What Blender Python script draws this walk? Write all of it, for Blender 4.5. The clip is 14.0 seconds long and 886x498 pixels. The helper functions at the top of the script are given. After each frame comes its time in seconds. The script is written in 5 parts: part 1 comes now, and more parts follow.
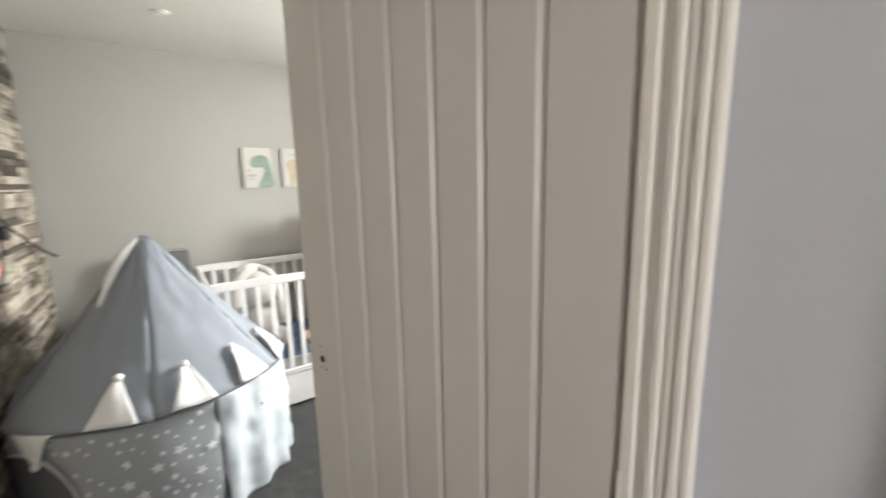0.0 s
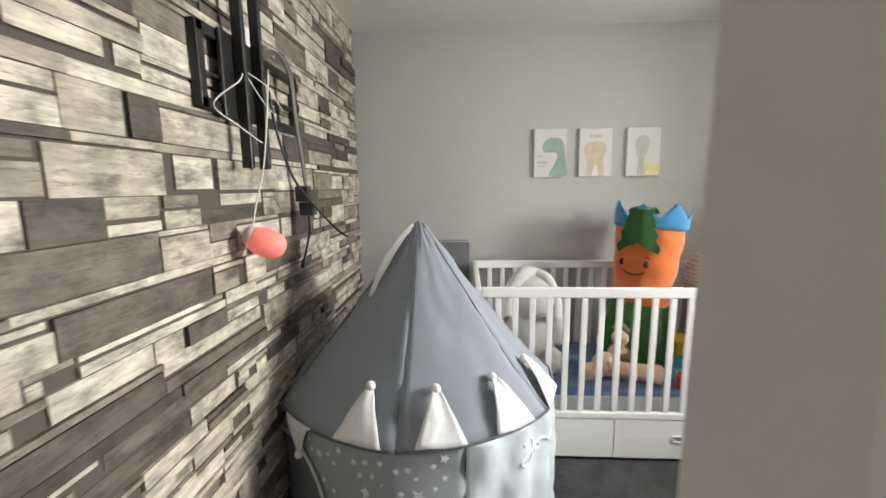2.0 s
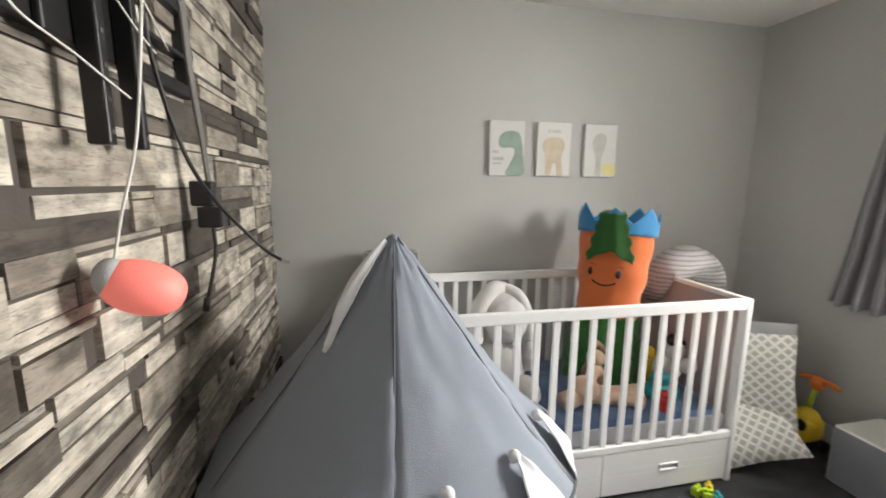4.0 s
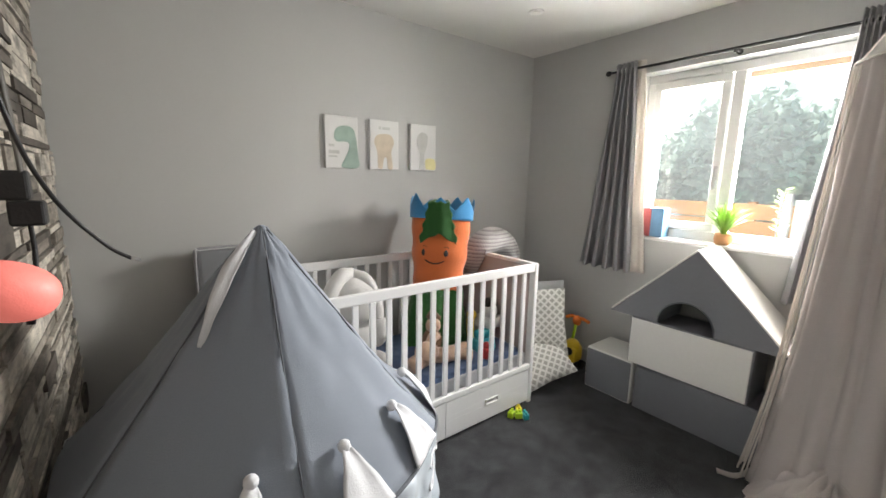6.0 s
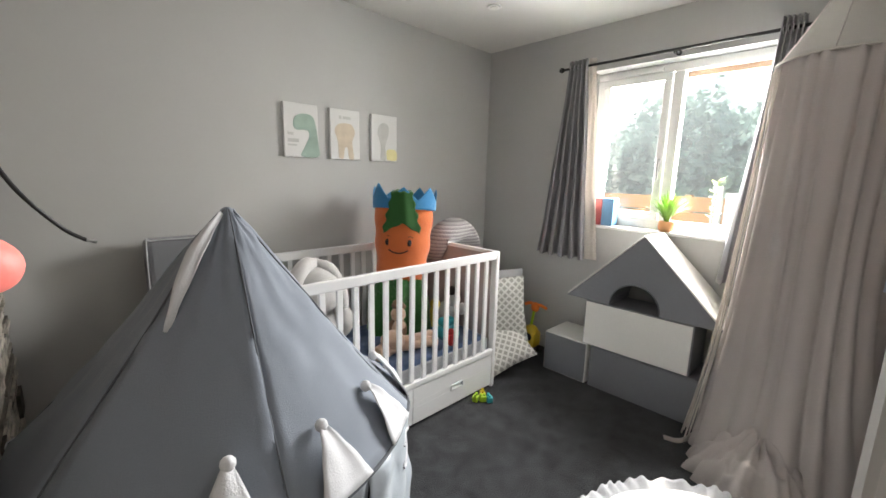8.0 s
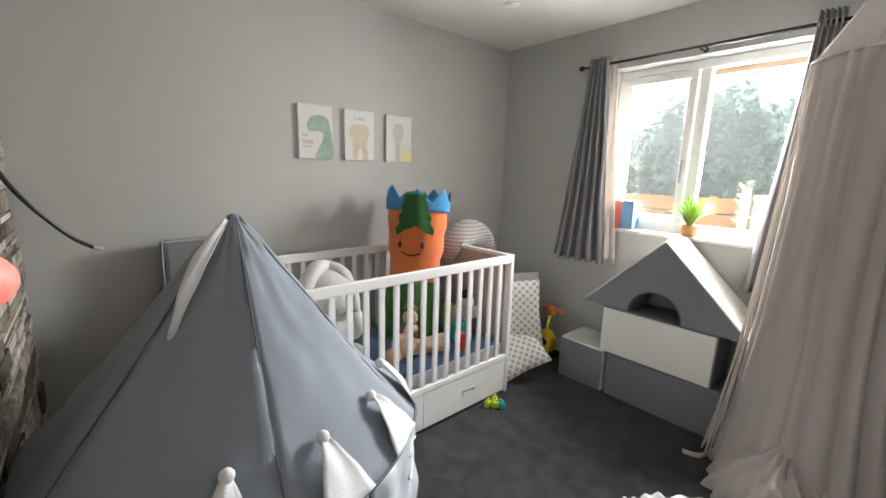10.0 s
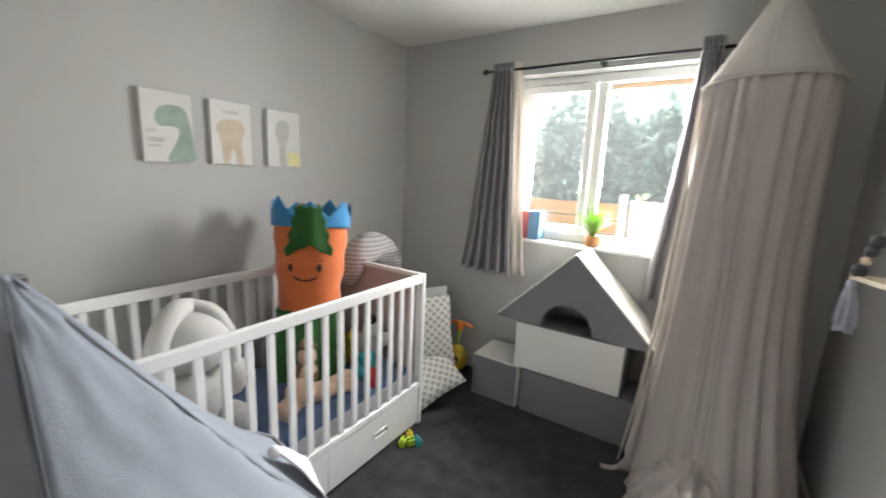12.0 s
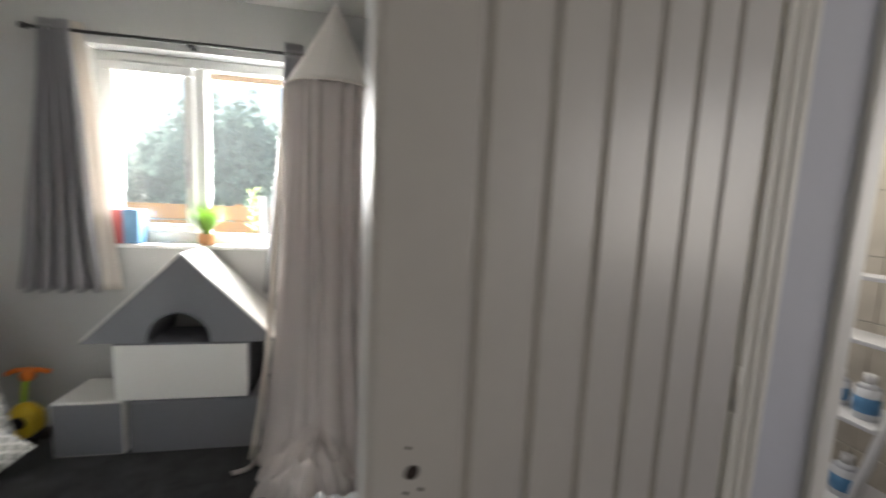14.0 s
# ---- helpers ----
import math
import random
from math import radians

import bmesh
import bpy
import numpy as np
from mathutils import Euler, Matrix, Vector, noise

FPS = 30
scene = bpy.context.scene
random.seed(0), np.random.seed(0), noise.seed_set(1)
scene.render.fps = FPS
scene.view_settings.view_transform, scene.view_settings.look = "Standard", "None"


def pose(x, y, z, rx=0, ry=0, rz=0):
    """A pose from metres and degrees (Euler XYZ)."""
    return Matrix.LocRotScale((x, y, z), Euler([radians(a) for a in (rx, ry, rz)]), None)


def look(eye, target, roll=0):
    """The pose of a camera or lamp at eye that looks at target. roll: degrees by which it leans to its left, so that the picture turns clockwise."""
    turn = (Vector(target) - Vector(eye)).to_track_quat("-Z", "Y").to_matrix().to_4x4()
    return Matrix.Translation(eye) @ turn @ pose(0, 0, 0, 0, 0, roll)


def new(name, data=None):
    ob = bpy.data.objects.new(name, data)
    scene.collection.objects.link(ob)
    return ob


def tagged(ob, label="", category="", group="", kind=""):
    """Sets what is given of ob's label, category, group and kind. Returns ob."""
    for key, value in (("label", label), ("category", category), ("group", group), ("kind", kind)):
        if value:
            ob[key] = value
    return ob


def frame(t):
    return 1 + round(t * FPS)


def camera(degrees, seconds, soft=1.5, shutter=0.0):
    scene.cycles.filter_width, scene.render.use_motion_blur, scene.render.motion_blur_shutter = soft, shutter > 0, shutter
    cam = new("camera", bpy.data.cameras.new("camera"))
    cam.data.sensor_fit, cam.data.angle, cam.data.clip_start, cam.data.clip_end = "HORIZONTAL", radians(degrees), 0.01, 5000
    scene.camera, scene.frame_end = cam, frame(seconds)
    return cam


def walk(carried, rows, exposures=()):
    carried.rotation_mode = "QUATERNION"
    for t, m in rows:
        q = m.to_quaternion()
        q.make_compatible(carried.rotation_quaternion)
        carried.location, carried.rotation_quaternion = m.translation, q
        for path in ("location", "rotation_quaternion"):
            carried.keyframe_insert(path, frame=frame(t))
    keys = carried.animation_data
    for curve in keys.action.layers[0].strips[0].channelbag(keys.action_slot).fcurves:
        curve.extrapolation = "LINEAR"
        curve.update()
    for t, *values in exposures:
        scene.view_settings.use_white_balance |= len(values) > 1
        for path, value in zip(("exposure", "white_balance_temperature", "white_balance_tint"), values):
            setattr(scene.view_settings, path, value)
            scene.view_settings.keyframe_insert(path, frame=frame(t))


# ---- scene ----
cam = camera(95.6, 14.0, soft=1.6, shutter=0.5)
EXPOSURES = [(0.0, 1.08, 7350, 10), (1.0, 0.84, 7350, 9), (2.0, 0.58, 7350, 9), (4.3, 0.54, 7250, 12), (5.5, 0.5, 7150, 12), (8.0, 0.5, 7050, 12), (11.0, 0.46, 7050, 12), (12.5, 0.42, 6950, 11), (13.3, 0.36, 6950, 11), (14.0, 0.36, 6900, 11)]
PATH = [
    (0, (0.212, -0.195, 1.482), (1.355, 1.446, 1.133), -1.3),
    (0.5, (0.262, -0.145, 1.472), (0.928, 1.758, 1.142), -0.4),
    (1, (0.283, 0.045, 1.458), (0.569, 2.018, 1.118), -0.1),
    (1.5, (0.298, 0.286, 1.458), (0.314, 2.255, 1.111), -0.7),
    (2, (0.316, 0.521, 1.394), (0.202, 2.493, 1.084), -0.6),
    (2.2, (0.318, 0.620, 1.415), (0.184, 2.588, 1.093), -0.5),
    (4.3, (-0.005, 1.012, 1.4), (0.598, 2.892, 1.076), 0.6),
    (4.5, (-0.029, 0.973, 1.409), (0.723, 2.798, 1.082), 0.6),
    (5, (-0.089, 0.918, 1.422), (0.932, 2.604, 1.085), 0.8),
    (5.5, (-0.116, 0.905, 1.409), (1.019, 2.515, 1.065), 1.0),
    (6, (-0.154, 0.898, 1.402), (1.044, 2.456, 1.052), 1.1),
    (6.5, (-0.199, 0.937, 1.391), (1.078, 2.431, 1.045), 1.2),
    (7, (-0.200, 0.925, 1.395), (1.124, 2.375, 1.042), 1.3),
    (7.5, (-0.204, 0.916, 1.380), (1.151, 2.338, 1.024), 1.4),
    (8, (-0.214, 0.898, 1.358), (1.149, 2.312, 1.000), 1.4),
    (10.5, (-0.122, 0.910, 1.407), (1.161, 2.39, 1.032), 1.6),
    (11, (-0.060, 1.033, 1.432), (1.237, 2.504, 1.051), 1.7),
    (11.5, (-0.005, 1.127, 1.445), (1.429, 2.468, 1.061), 2.1),
    (12, (-0.006, 1.182, 1.45), (1.643, 2.251, 1.08), 2.6),
    (12.5, (-0.018, 1.196, 1.455), (1.802, 1.953, 1.112), 3.1),
    (13, (-0.015, 1.140, 1.408), (1.915, 1.611, 1.121), 3.1),
    (13.5, (0.013, 1.032, 1.422), (1.991, 1.120, 1.138), 3.2),
    (14, (0.064, 0.848, 1.356), (2.009, 0.476, 1.121), 2.7),
]
walk(cam, [(t, look(eye, target, roll)) for t, eye, target, roll in PATH], exposures=EXPOSURES)

# ---- world, sun, light ----
world = bpy.data.worlds.new("world")
scene.world = world
world.use_nodes = True
wn = world.node_tree.nodes
sky = wn.new("ShaderNodeTexSky")
sky.sky_type = "NISHITA"
sky.sun_disc = False
SUN_ELEV, SUN_AZ = 50.0, 36.0      # the sun stands over the garden, east-north-east in the plan
sky.sun_elevation, sky.sun_rotation = radians(SUN_ELEV), radians(90 - SUN_AZ)
world.node_tree.links.new(sky.outputs[0], wn["Background"].inputs[0])
wn["Background"].inputs[1].default_value = 0.15

sun_data = bpy.data.lights.new("sun", "SUN")
sun_data.energy, sun_data.angle, sun_data.color = 4.5, radians(0.6), (1.0, 0.94, 0.86)
sun = new("sun", sun_data)
sun_way = Vector((math.cos(radians(SUN_ELEV)) * math.cos(radians(SUN_AZ)), math.cos(radians(SUN_ELEV)) * math.sin(radians(SUN_AZ)), math.sin(radians(SUN_ELEV))))
sun.matrix_world = look(sun_way * 20, (0, 0, 0))


def area(name, eye, target, w, h, power, color):
    data = bpy.data.lights.new(name, "AREA")
    data.shape, data.size, data.size_y, data.energy, data.color = "RECTANGLE", w, h, power, color
    ob = new(name, data)
    ob.matrix_world = look(eye, target)
    return ob


area("window_daylight", (3.14, 1.95, 1.82), (1.24, 1.60, 1.00), 1.15, 1.05, 245, (0.93, 0.97, 1.0))
# Added fill for the hall; no window is known there.
area("hall_fill_light", (-0.1, -1.92, 1.5), (0.1, 0, 1.3), 0.9, 1.0, 13, (1.0, 0.96, 0.93))
# Added fill inside the bathroom, with no lamp or window behind it.
area("bathroom_fill_light", (1.9, -1.0, 1.9), (1.1, -0.8, 1.0), 0.6, 0.6, 7, (1.0, 0.97, 0.92))

# ---- materials ----


def nodes_of(name):
    m = bpy.data.materials.new(name)
    m.use_nodes = True
    return m, m.node_tree.nodes, m.node_tree.links


def mat(name, color, rough=0.6, var=0.06, scale=30.0, bump=0.15, bump_scale=150.0, metal=0.0, spec=0.5, sheen=0.0, stretch=(1, 1, 1), stains=0.05, emit=0.0, trans=0.0, island=0.0):
    """A painted, woven or cast surface: base colour with fine grain, wide stains and a small relief."""
    m, n, l = nodes_of(name)
    b = n["Principled BSDF"]
    tc = n.new("ShaderNodeTexCoord")
    mp = n.new("ShaderNodeMapping")
    mp.inputs["Scale"].default_value = stretch
    l.new(tc.outputs["Object"], mp.inputs[0])
    fine, wide, rel = (n.new("ShaderNodeTexNoise") for _ in range(3))
    fine.inputs["Scale"].default_value, fine.inputs["Detail"].default_value = scale, 5
    wide.inputs["Scale"].default_value, wide.inputs["Detail"].default_value = 2.3, 3
    rel.inputs["Scale"].default_value, rel.inputs["Detail"].default_value = bump_scale, 3
    for t in (fine, wide, rel):
        l.new(mp.outputs[0], t.inputs["Vector"])
    mix = n.new("ShaderNodeMath")
    mix.operation = "MULTIPLY_ADD"
    l.new(fine.outputs[0], mix.inputs[0])
    mix.inputs[1].default_value = 2 * var
    mix.inputs[2].default_value = 1 - var
    mix2 = n.new("ShaderNodeMath")
    mix2.operation = "MULTIPLY_ADD"
    l.new(wide.outputs[0], mix2.inputs[0])
    mix2.inputs[1].default_value = 2 * stains
    mix2.inputs[2].default_value = -stains
    add = n.new("ShaderNodeMath")
    l.new(mix.outputs[0], add.inputs[0])
    l.new(mix2.outputs[0], add.inputs[1])
    last = add
    if island:
        geo = n.new("ShaderNodeNewGeometry")
        isl = n.new("ShaderNodeMath")
        isl.operation = "MULTIPLY_ADD"
        l.new(geo.outputs["Random Per Island"], isl.inputs[0])
        isl.inputs[1].default_value = 2 * island
        isl.inputs[2].default_value = -island
        add2 = n.new("ShaderNodeMath")
        l.new(add.outputs[0], add2.inputs[0])
        l.new(isl.outputs[0], add2.inputs[1])
        last = add2
    col = n.new("ShaderNodeVectorMath")
    col.operation = "SCALE"
    col.inputs[0].default_value = color
    l.new(last.outputs[0], col.inputs["Scale"])
    l.new(col.outputs[0], b.inputs["Base Color"])
    bp = n.new("ShaderNodeBump")
    bp.inputs["Strength"].default_value = bump
    bp.inputs["Distance"].default_value = 0.004
    l.new(rel.outputs[0], bp.inputs["Height"])
    l.new(bp.outputs[0], b.inputs["Normal"])
    b.inputs["Roughness"].default_value = rough
    b.inputs["Metallic"].default_value = metal
    b.inputs["Specular IOR Level"].default_value = spec
    b.inputs["Sheen Weight"].default_value = sheen
    if emit:
        b.inputs["Emission Color"].default_value = (*color, 1)
        b.inputs["Emission Strength"].default_value = emit
    if trans:
        out = n["Material Output"]
        tr = n.new("ShaderNodeBsdfTranslucent")
        l.new(col.outputs[0], tr.inputs[0])
        l.new(bp.outputs[0], tr.inputs["Normal"])
        ms = n.new("ShaderNodeMixShader")
        ms.inputs[0].default_value = trans
        l.new(b.outputs[0], ms.inputs[1])
        l.new(tr.outputs[0], ms.inputs[2])
        l.new(ms.outputs[0], out.inputs[0])
    return m


def glass_mat():
    m, n, l = nodes_of("window_glass")
    out = n["Material Output"]
    t, g, f, mx = n.new("ShaderNodeBsdfTransparent"), n.new("ShaderNodeBsdfGlossy"), n.new("ShaderNodeFresnel"), n.new("ShaderNodeMixShader")
    t.inputs[0].default_value = (0.96, 0.98, 0.97, 1)
    g.inputs["Roughness"].default_value = 0.02
    f.inputs[0].default_value = 1.4
    l.new(f.outputs[0], mx.inputs[0])
    l.new(t.outputs[0], mx.inputs[1])
    l.new(g.outputs[0], mx.inputs[2])
    # A thin milky share in the pane imitates glare over the garden view.
    veil, haze = n.new("ShaderNodeBsdfTranslucent"), n.new("ShaderNodeMixShader")
    veil_noise = n.new("ShaderNodeTexNoise")
    veil_noise.inputs["Scale"].default_value, veil_noise.inputs["Detail"].default_value = 5, 4
    amount = n.new("ShaderNodeMapRange")
    amount.inputs["To Min"].default_value, amount.inputs["To Max"].default_value = 0.0028, 0.0062
    veil.inputs[0].default_value = (0.93, 0.94, 0.95, 1)
    l.new(veil_noise.outputs[0], amount.inputs[0])
    l.new(amount.outputs[0], haze.inputs[0])
    l.new(mx.outputs[0], haze.inputs[1])
    l.new(veil.outputs[0], haze.inputs[2])
    l.new(haze.outputs[0], out.inputs[0])
    return m


def wood_block_mat(name, island):
    """Printed weathered grey timber: each block has its own tone, streaky grain along its length, knots and bleached
    patches.
    """
    m, n, l = nodes_of(name)
    b = n["Principled BSDF"]
    if island:
        rnd = n.new("ShaderNodeNewGeometry").outputs["Random Per Island"]
    else:
        rnd = n.new("ShaderNodeObjectInfo").outputs["Random"]
    geo = n.new("ShaderNodeNewGeometry")
    off = n.new("ShaderNodeVectorMath")
    off.operation = "SCALE"
    off.inputs[0].default_value = (3.7, 5.1, 9.3)
    l.new(rnd, off.inputs["Scale"])
    add = n.new("ShaderNodeVectorMath")
    l.new(geo.outputs["Position"], add.inputs[0])
    l.new(off.outputs[0], add.inputs[1])
    mp = n.new("ShaderNodeMapping")
    mp.inputs["Scale"].default_value = (8, 5, 40)
    l.new(add.outputs[0], mp.inputs[0])
    grain = n.new("ShaderNodeTexNoise")
    grain.inputs["Scale"].default_value, grain.inputs["Detail"].default_value, grain.inputs["Distortion"].default_value = 1.6, 6, 0.8
    l.new(mp.outputs[0], grain.inputs["Vector"])
    patch = n.new("ShaderNodeTexNoise")
    patch.inputs["Scale"].default_value, patch.inputs["Detail"].default_value = 14, 5
    l.new(add.outputs[0], patch.inputs["Vector"])
    tone = n.new("ShaderNodeValToRGB")
    e = tone.color_ramp.elements
    e[0].position, e[0].color = 0.0, (0.068, 0.057, 0.047, 1)
    e[1].position, e[1].color = 1.0, (0.598, 0.547, 0.473, 1)
    for pos, c in ((0.14, (0.112, 0.095, 0.080, 1)), (0.24, (0.202, 0.174, 0.145, 1)), (0.36, (0.344, 0.301, 0.253, 1)), (0.52, (0.479, 0.430, 0.363, 1)), (0.74, (0.554, 0.506, 0.434, 1))):
        k = e.new(pos)
        k.color = c
    l.new(rnd, tone.inputs[0])
    r1 = n.new("ShaderNodeMapRange")
    r1.inputs["From Min"].default_value, r1.inputs["From Max"].default_value = 0.3, 0.7
    r1.inputs["To Min"].default_value, r1.inputs["To Max"].default_value = 0.72, 1.18
    l.new(grain.outputs[0], r1.inputs[0])
    r2 = n.new("ShaderNodeMapRange")
    r2.inputs["From Min"].default_value, r2.inputs["From Max"].default_value = 0.35, 0.68
    r2.inputs["To Min"].default_value, r2.inputs["To Max"].default_value = 0.70, 1.25
    l.new(patch.outputs[0], r2.inputs[0])
    mul = n.new("ShaderNodeMath")
    mul.operation = "MULTIPLY"
    l.new(r1.outputs[0], mul.inputs[0])
    l.new(r2.outputs[0], mul.inputs[1])
    # worn dark patches drawn out along the grain, and fine cracks
    mp2 = n.new("ShaderNodeMapping")
    mp2.inputs["Scale"].default_value = (8, 7, 17)
    l.new(add.outputs[0], mp2.inputs[0])
    worn, crack = n.new("ShaderNodeTexNoise"), n.new("ShaderNodeTexNoise")
    worn.inputs["Scale"].default_value, worn.inputs["Detail"].default_value, worn.inputs["Roughness"].default_value = 1.0, 8, 0.68
    l.new(mp2.outputs[0], worn.inputs["Vector"])
    crack.inputs["Scale"].default_value, crack.inputs["Detail"].default_value, crack.inputs["Distortion"].default_value = 5.0, 6, 1.6
    l.new(mp.outputs[0], crack.inputs["Vector"])
    for tex, lo, hi, to in ((worn, 0.36, 0.50, 0.40), (crack, 0.34, 0.43, 0.60)):
        r = n.new("ShaderNodeMapRange")
        r.inputs["From Min"].default_value, r.inputs["From Max"].default_value = lo, hi
        r.inputs["To Min"].default_value, r.inputs["To Max"].default_value = to, 1.0
        l.new(tex.outputs[0], r.inputs[0])
        nxt = n.new("ShaderNodeMath")
        nxt.operation = "MULTIPLY"
        l.new(mul.outputs[0], nxt.inputs[0])
        l.new(r.outputs[0], nxt.inputs[1])
        mul = nxt
    sc = n.new("ShaderNodeVectorMath")
    sc.operation = "SCALE"
    l.new(tone.outputs[0], sc.inputs[0])
    l.new(mul.outputs[0], sc.inputs["Scale"])
    l.new(sc.outputs[0], b.inputs["Base Color"])
    b.inputs["Roughness"].default_value = 0.62
    bp = n.new("ShaderNodeBump")
    bp.inputs["Strength"].default_value, bp.inputs["Distance"].default_value = 0.25, 0.002
    l.new(grain.outputs[0], bp.inputs["Height"])
    l.new(bp.outputs[0], b.inputs["Normal"])
    return m


def carpet_mat():
    m, n, l = nodes_of("charcoal_carpet")
    b = n["Principled BSDF"]
    geo = n.new("ShaderNodeNewGeometry")
    pile, tread = n.new("ShaderNodeTexNoise"), n.new("ShaderNodeTexNoise")
    pile.inputs["Scale"].default_value, pile.inputs["Detail"].default_value = 160, 4
    tread.inputs["Scale"].default_value, tread.inputs["Detail"].default_value, tread.inputs["Distortion"].default_value = 9, 8, 0.5
    l.new(geo.outputs["Position"], pile.inputs["Vector"])
    l.new(geo.outputs["Position"], tread.inputs["Vector"])
    r = n.new("ShaderNodeMapRange")
    r.inputs["From Min"].default_value, r.inputs["From Max"].default_value = 0.3, 0.7
    r.inputs["To Min"].default_value, r.inputs["To Max"].default_value = 0.6, 1.5
    l.new(tread.outputs[0], r.inputs[0])
    r2 = n.new("ShaderNodeMapRange")
    r2.inputs["From Min"].default_value, r2.inputs["From Max"].default_value = 0.3, 0.7
    r2.inputs["To Min"].default_value, r2.inputs["To Max"].default_value = 0.5, 1.5
    l.new(pile.outputs[0], r2.inputs[0])
    mu = n.new("ShaderNodeMath")
    mu.operation = "MULTIPLY"
    l.new(r.outputs[0], mu.inputs[0])
    l.new(r2.outputs[0], mu.inputs[1])
    c = n.new("ShaderNodeVectorMath")
    c.operation = "SCALE"
    c.inputs[0].default_value = (0.030, 0.031, 0.034)
    l.new(mu.outputs[0], c.inputs["Scale"])
    l.new(c.outputs[0], b.inputs["Base Color"])
    b.inputs["Roughness"].default_value = 1.0
    b.inputs["Specular IOR Level"].default_value = 0.1
    b.inputs["Sheen Weight"].default_value = 0.15
    bp = n.new("ShaderNodeBump")
    bp.inputs["Strength"].default_value, bp.inputs["Distance"].default_value = 0.9, 0.006
    l.new(pile.outputs[0], bp.inputs["Height"])
    l.new(bp.outputs[0], b.inputs["Normal"])
    return m


def check_mat(name, a, c, size, axis=(1, 1, 1)):
    """A woven trellis of pale lines on a darker ground."""
    m, n, l = nodes_of(name)
    b = n["Principled BSDF"]
    tc, mp, wv, wv2 = n.new("ShaderNodeTexCoord"), n.new("ShaderNodeMapping"), n.new("ShaderNodeTexWave"), n.new("ShaderNodeTexWave")
    mp.inputs["Scale"].default_value = [size * k for k in axis]
    mp.inputs["Rotation"].default_value = (0, 0, radians(45))
    l.new(tc.outputs["Object"], mp.inputs[0])
    wv.bands_direction, wv2.bands_direction = "X", "Y"
    for w in (wv, wv2):
        w.inputs["Scale"].default_value = 1.0
        w.inputs["Distortion"].default_value = 0.4
        l.new(mp.outputs[0], w.inputs["Vector"])
    mx = n.new("ShaderNodeMath")
    mx.operation = "MAXIMUM"
    l.new(wv.outputs["Fac"], mx.inputs[0])
    l.new(wv2.outputs["Fac"], mx.inputs[1])
    rp = n.new("ShaderNodeValToRGB")
    rp.color_ramp.elements[0].position, rp.color_ramp.elements[0].color = 0.66, (*a, 1)
    rp.color_ramp.elements[1].position, rp.color_ramp.elements[1].color = 0.82, (*c, 1)
    l.new(mx.outputs[0], rp.inputs[0])
    l.new(rp.outputs[0], b.inputs["Base Color"])
    b.inputs["Roughness"].default_value = 0.9
    return m


def knit_mat():
    """Rows of knitting: pale ribs parted by darker lines, crossed by a faint stitch."""
    m, n, l = nodes_of("grey_knit")
    b = n["Principled BSDF"]
    tc, row, stitch = n.new("ShaderNodeTexCoord"), n.new("ShaderNodeTexWave"), n.new("ShaderNodeTexWave")
    row.bands_direction, stitch.bands_direction = "Z", "X"
    row.inputs["Scale"].default_value, row.inputs["Distortion"].default_value = 13.0, 1.2
    stitch.inputs["Scale"].default_value, stitch.inputs["Distortion"].default_value = 24.0, 1.0
    for w in (row, stitch):
        l.new(tc.outputs["Object"], w.inputs["Vector"])
    mx = n.new("ShaderNodeMath")
    mx.operation = "MULTIPLY_ADD"
    l.new(stitch.outputs["Fac"], mx.inputs[0])
    mx.inputs[1].default_value = 0.25
    l.new(row.outputs["Fac"], mx.inputs[2])
    rp = n.new("ShaderNodeValToRGB")
    rp.color_ramp.elements[0].position, rp.color_ramp.elements[0].color = 0.12, (0.30, 0.285, 0.29, 1)
    rp.color_ramp.elements[1].position, rp.color_ramp.elements[1].color = 0.62, (0.52, 0.50, 0.50, 1)
    l.new(mx.outputs[0], rp.inputs[0])
    l.new(rp.outputs[0], b.inputs["Base Color"])
    bp = n.new("ShaderNodeBump")
    bp.inputs["Strength"].default_value, bp.inputs["Distance"].default_value = 0.5, 0.004
    l.new(mx.outputs[0], bp.inputs["Height"])
    l.new(bp.outputs[0], b.inputs["Normal"])
    b.inputs["Roughness"].default_value = 0.95
    return m


WALL = mat("grey_wall_paint", (0.48, 0.48, 0.47), 0.75, 0.02, 60, 0.12, 220, stains=0.03)
HALL = mat("hall_wall_paint", (0.56, 0.58, 0.66), 0.75, 0.02, 60, 0.12, 220, stains=0.03)
CEIL = mat("ceiling_paint", (0.70, 0.69, 0.665), 0.85, 0.02, 50, 0.1, 200)
CARPET = carpet_mat()
WHITE = mat("white_satin_paint", (0.80, 0.79, 0.77), 0.35, 0.02, 40, 0.03, 90)
COT = mat("white_lacquer", (0.80, 0.80, 0.80), 0.38, 0.02, 40, 0.03, 90)
DOOR = mat("stone_door_paint", (0.50, 0.485, 0.475), 0.38, 0.03, 30, 0.05, 70, stains=0.04)
UPVC = mat("white_upvc", (0.82, 0.82, 0.80), 0.3, 0.015, 40, 0.02, 90)
GLASS = glass_mat()
TENT = mat("slate_tent_cotton", (0.238, 0.270, 0.322), 0.85, 0.06, 220, 0.35, 380, sheen=0.15, stains=0.07, trans=0.12)
TENTW = mat("pale_grey_tent_wall", (0.31, 0.34, 0.375), 0.85, 0.05, 200, 0.3, 380, sheen=0.1, stains=0.06, trans=0.15)
SATIN = mat("ice_blue_satin", (0.52, 0.585, 0.65), 0.26, 0.06, 24, 0.8, 14, sheen=0.2, stains=0.12, trans=0.1)
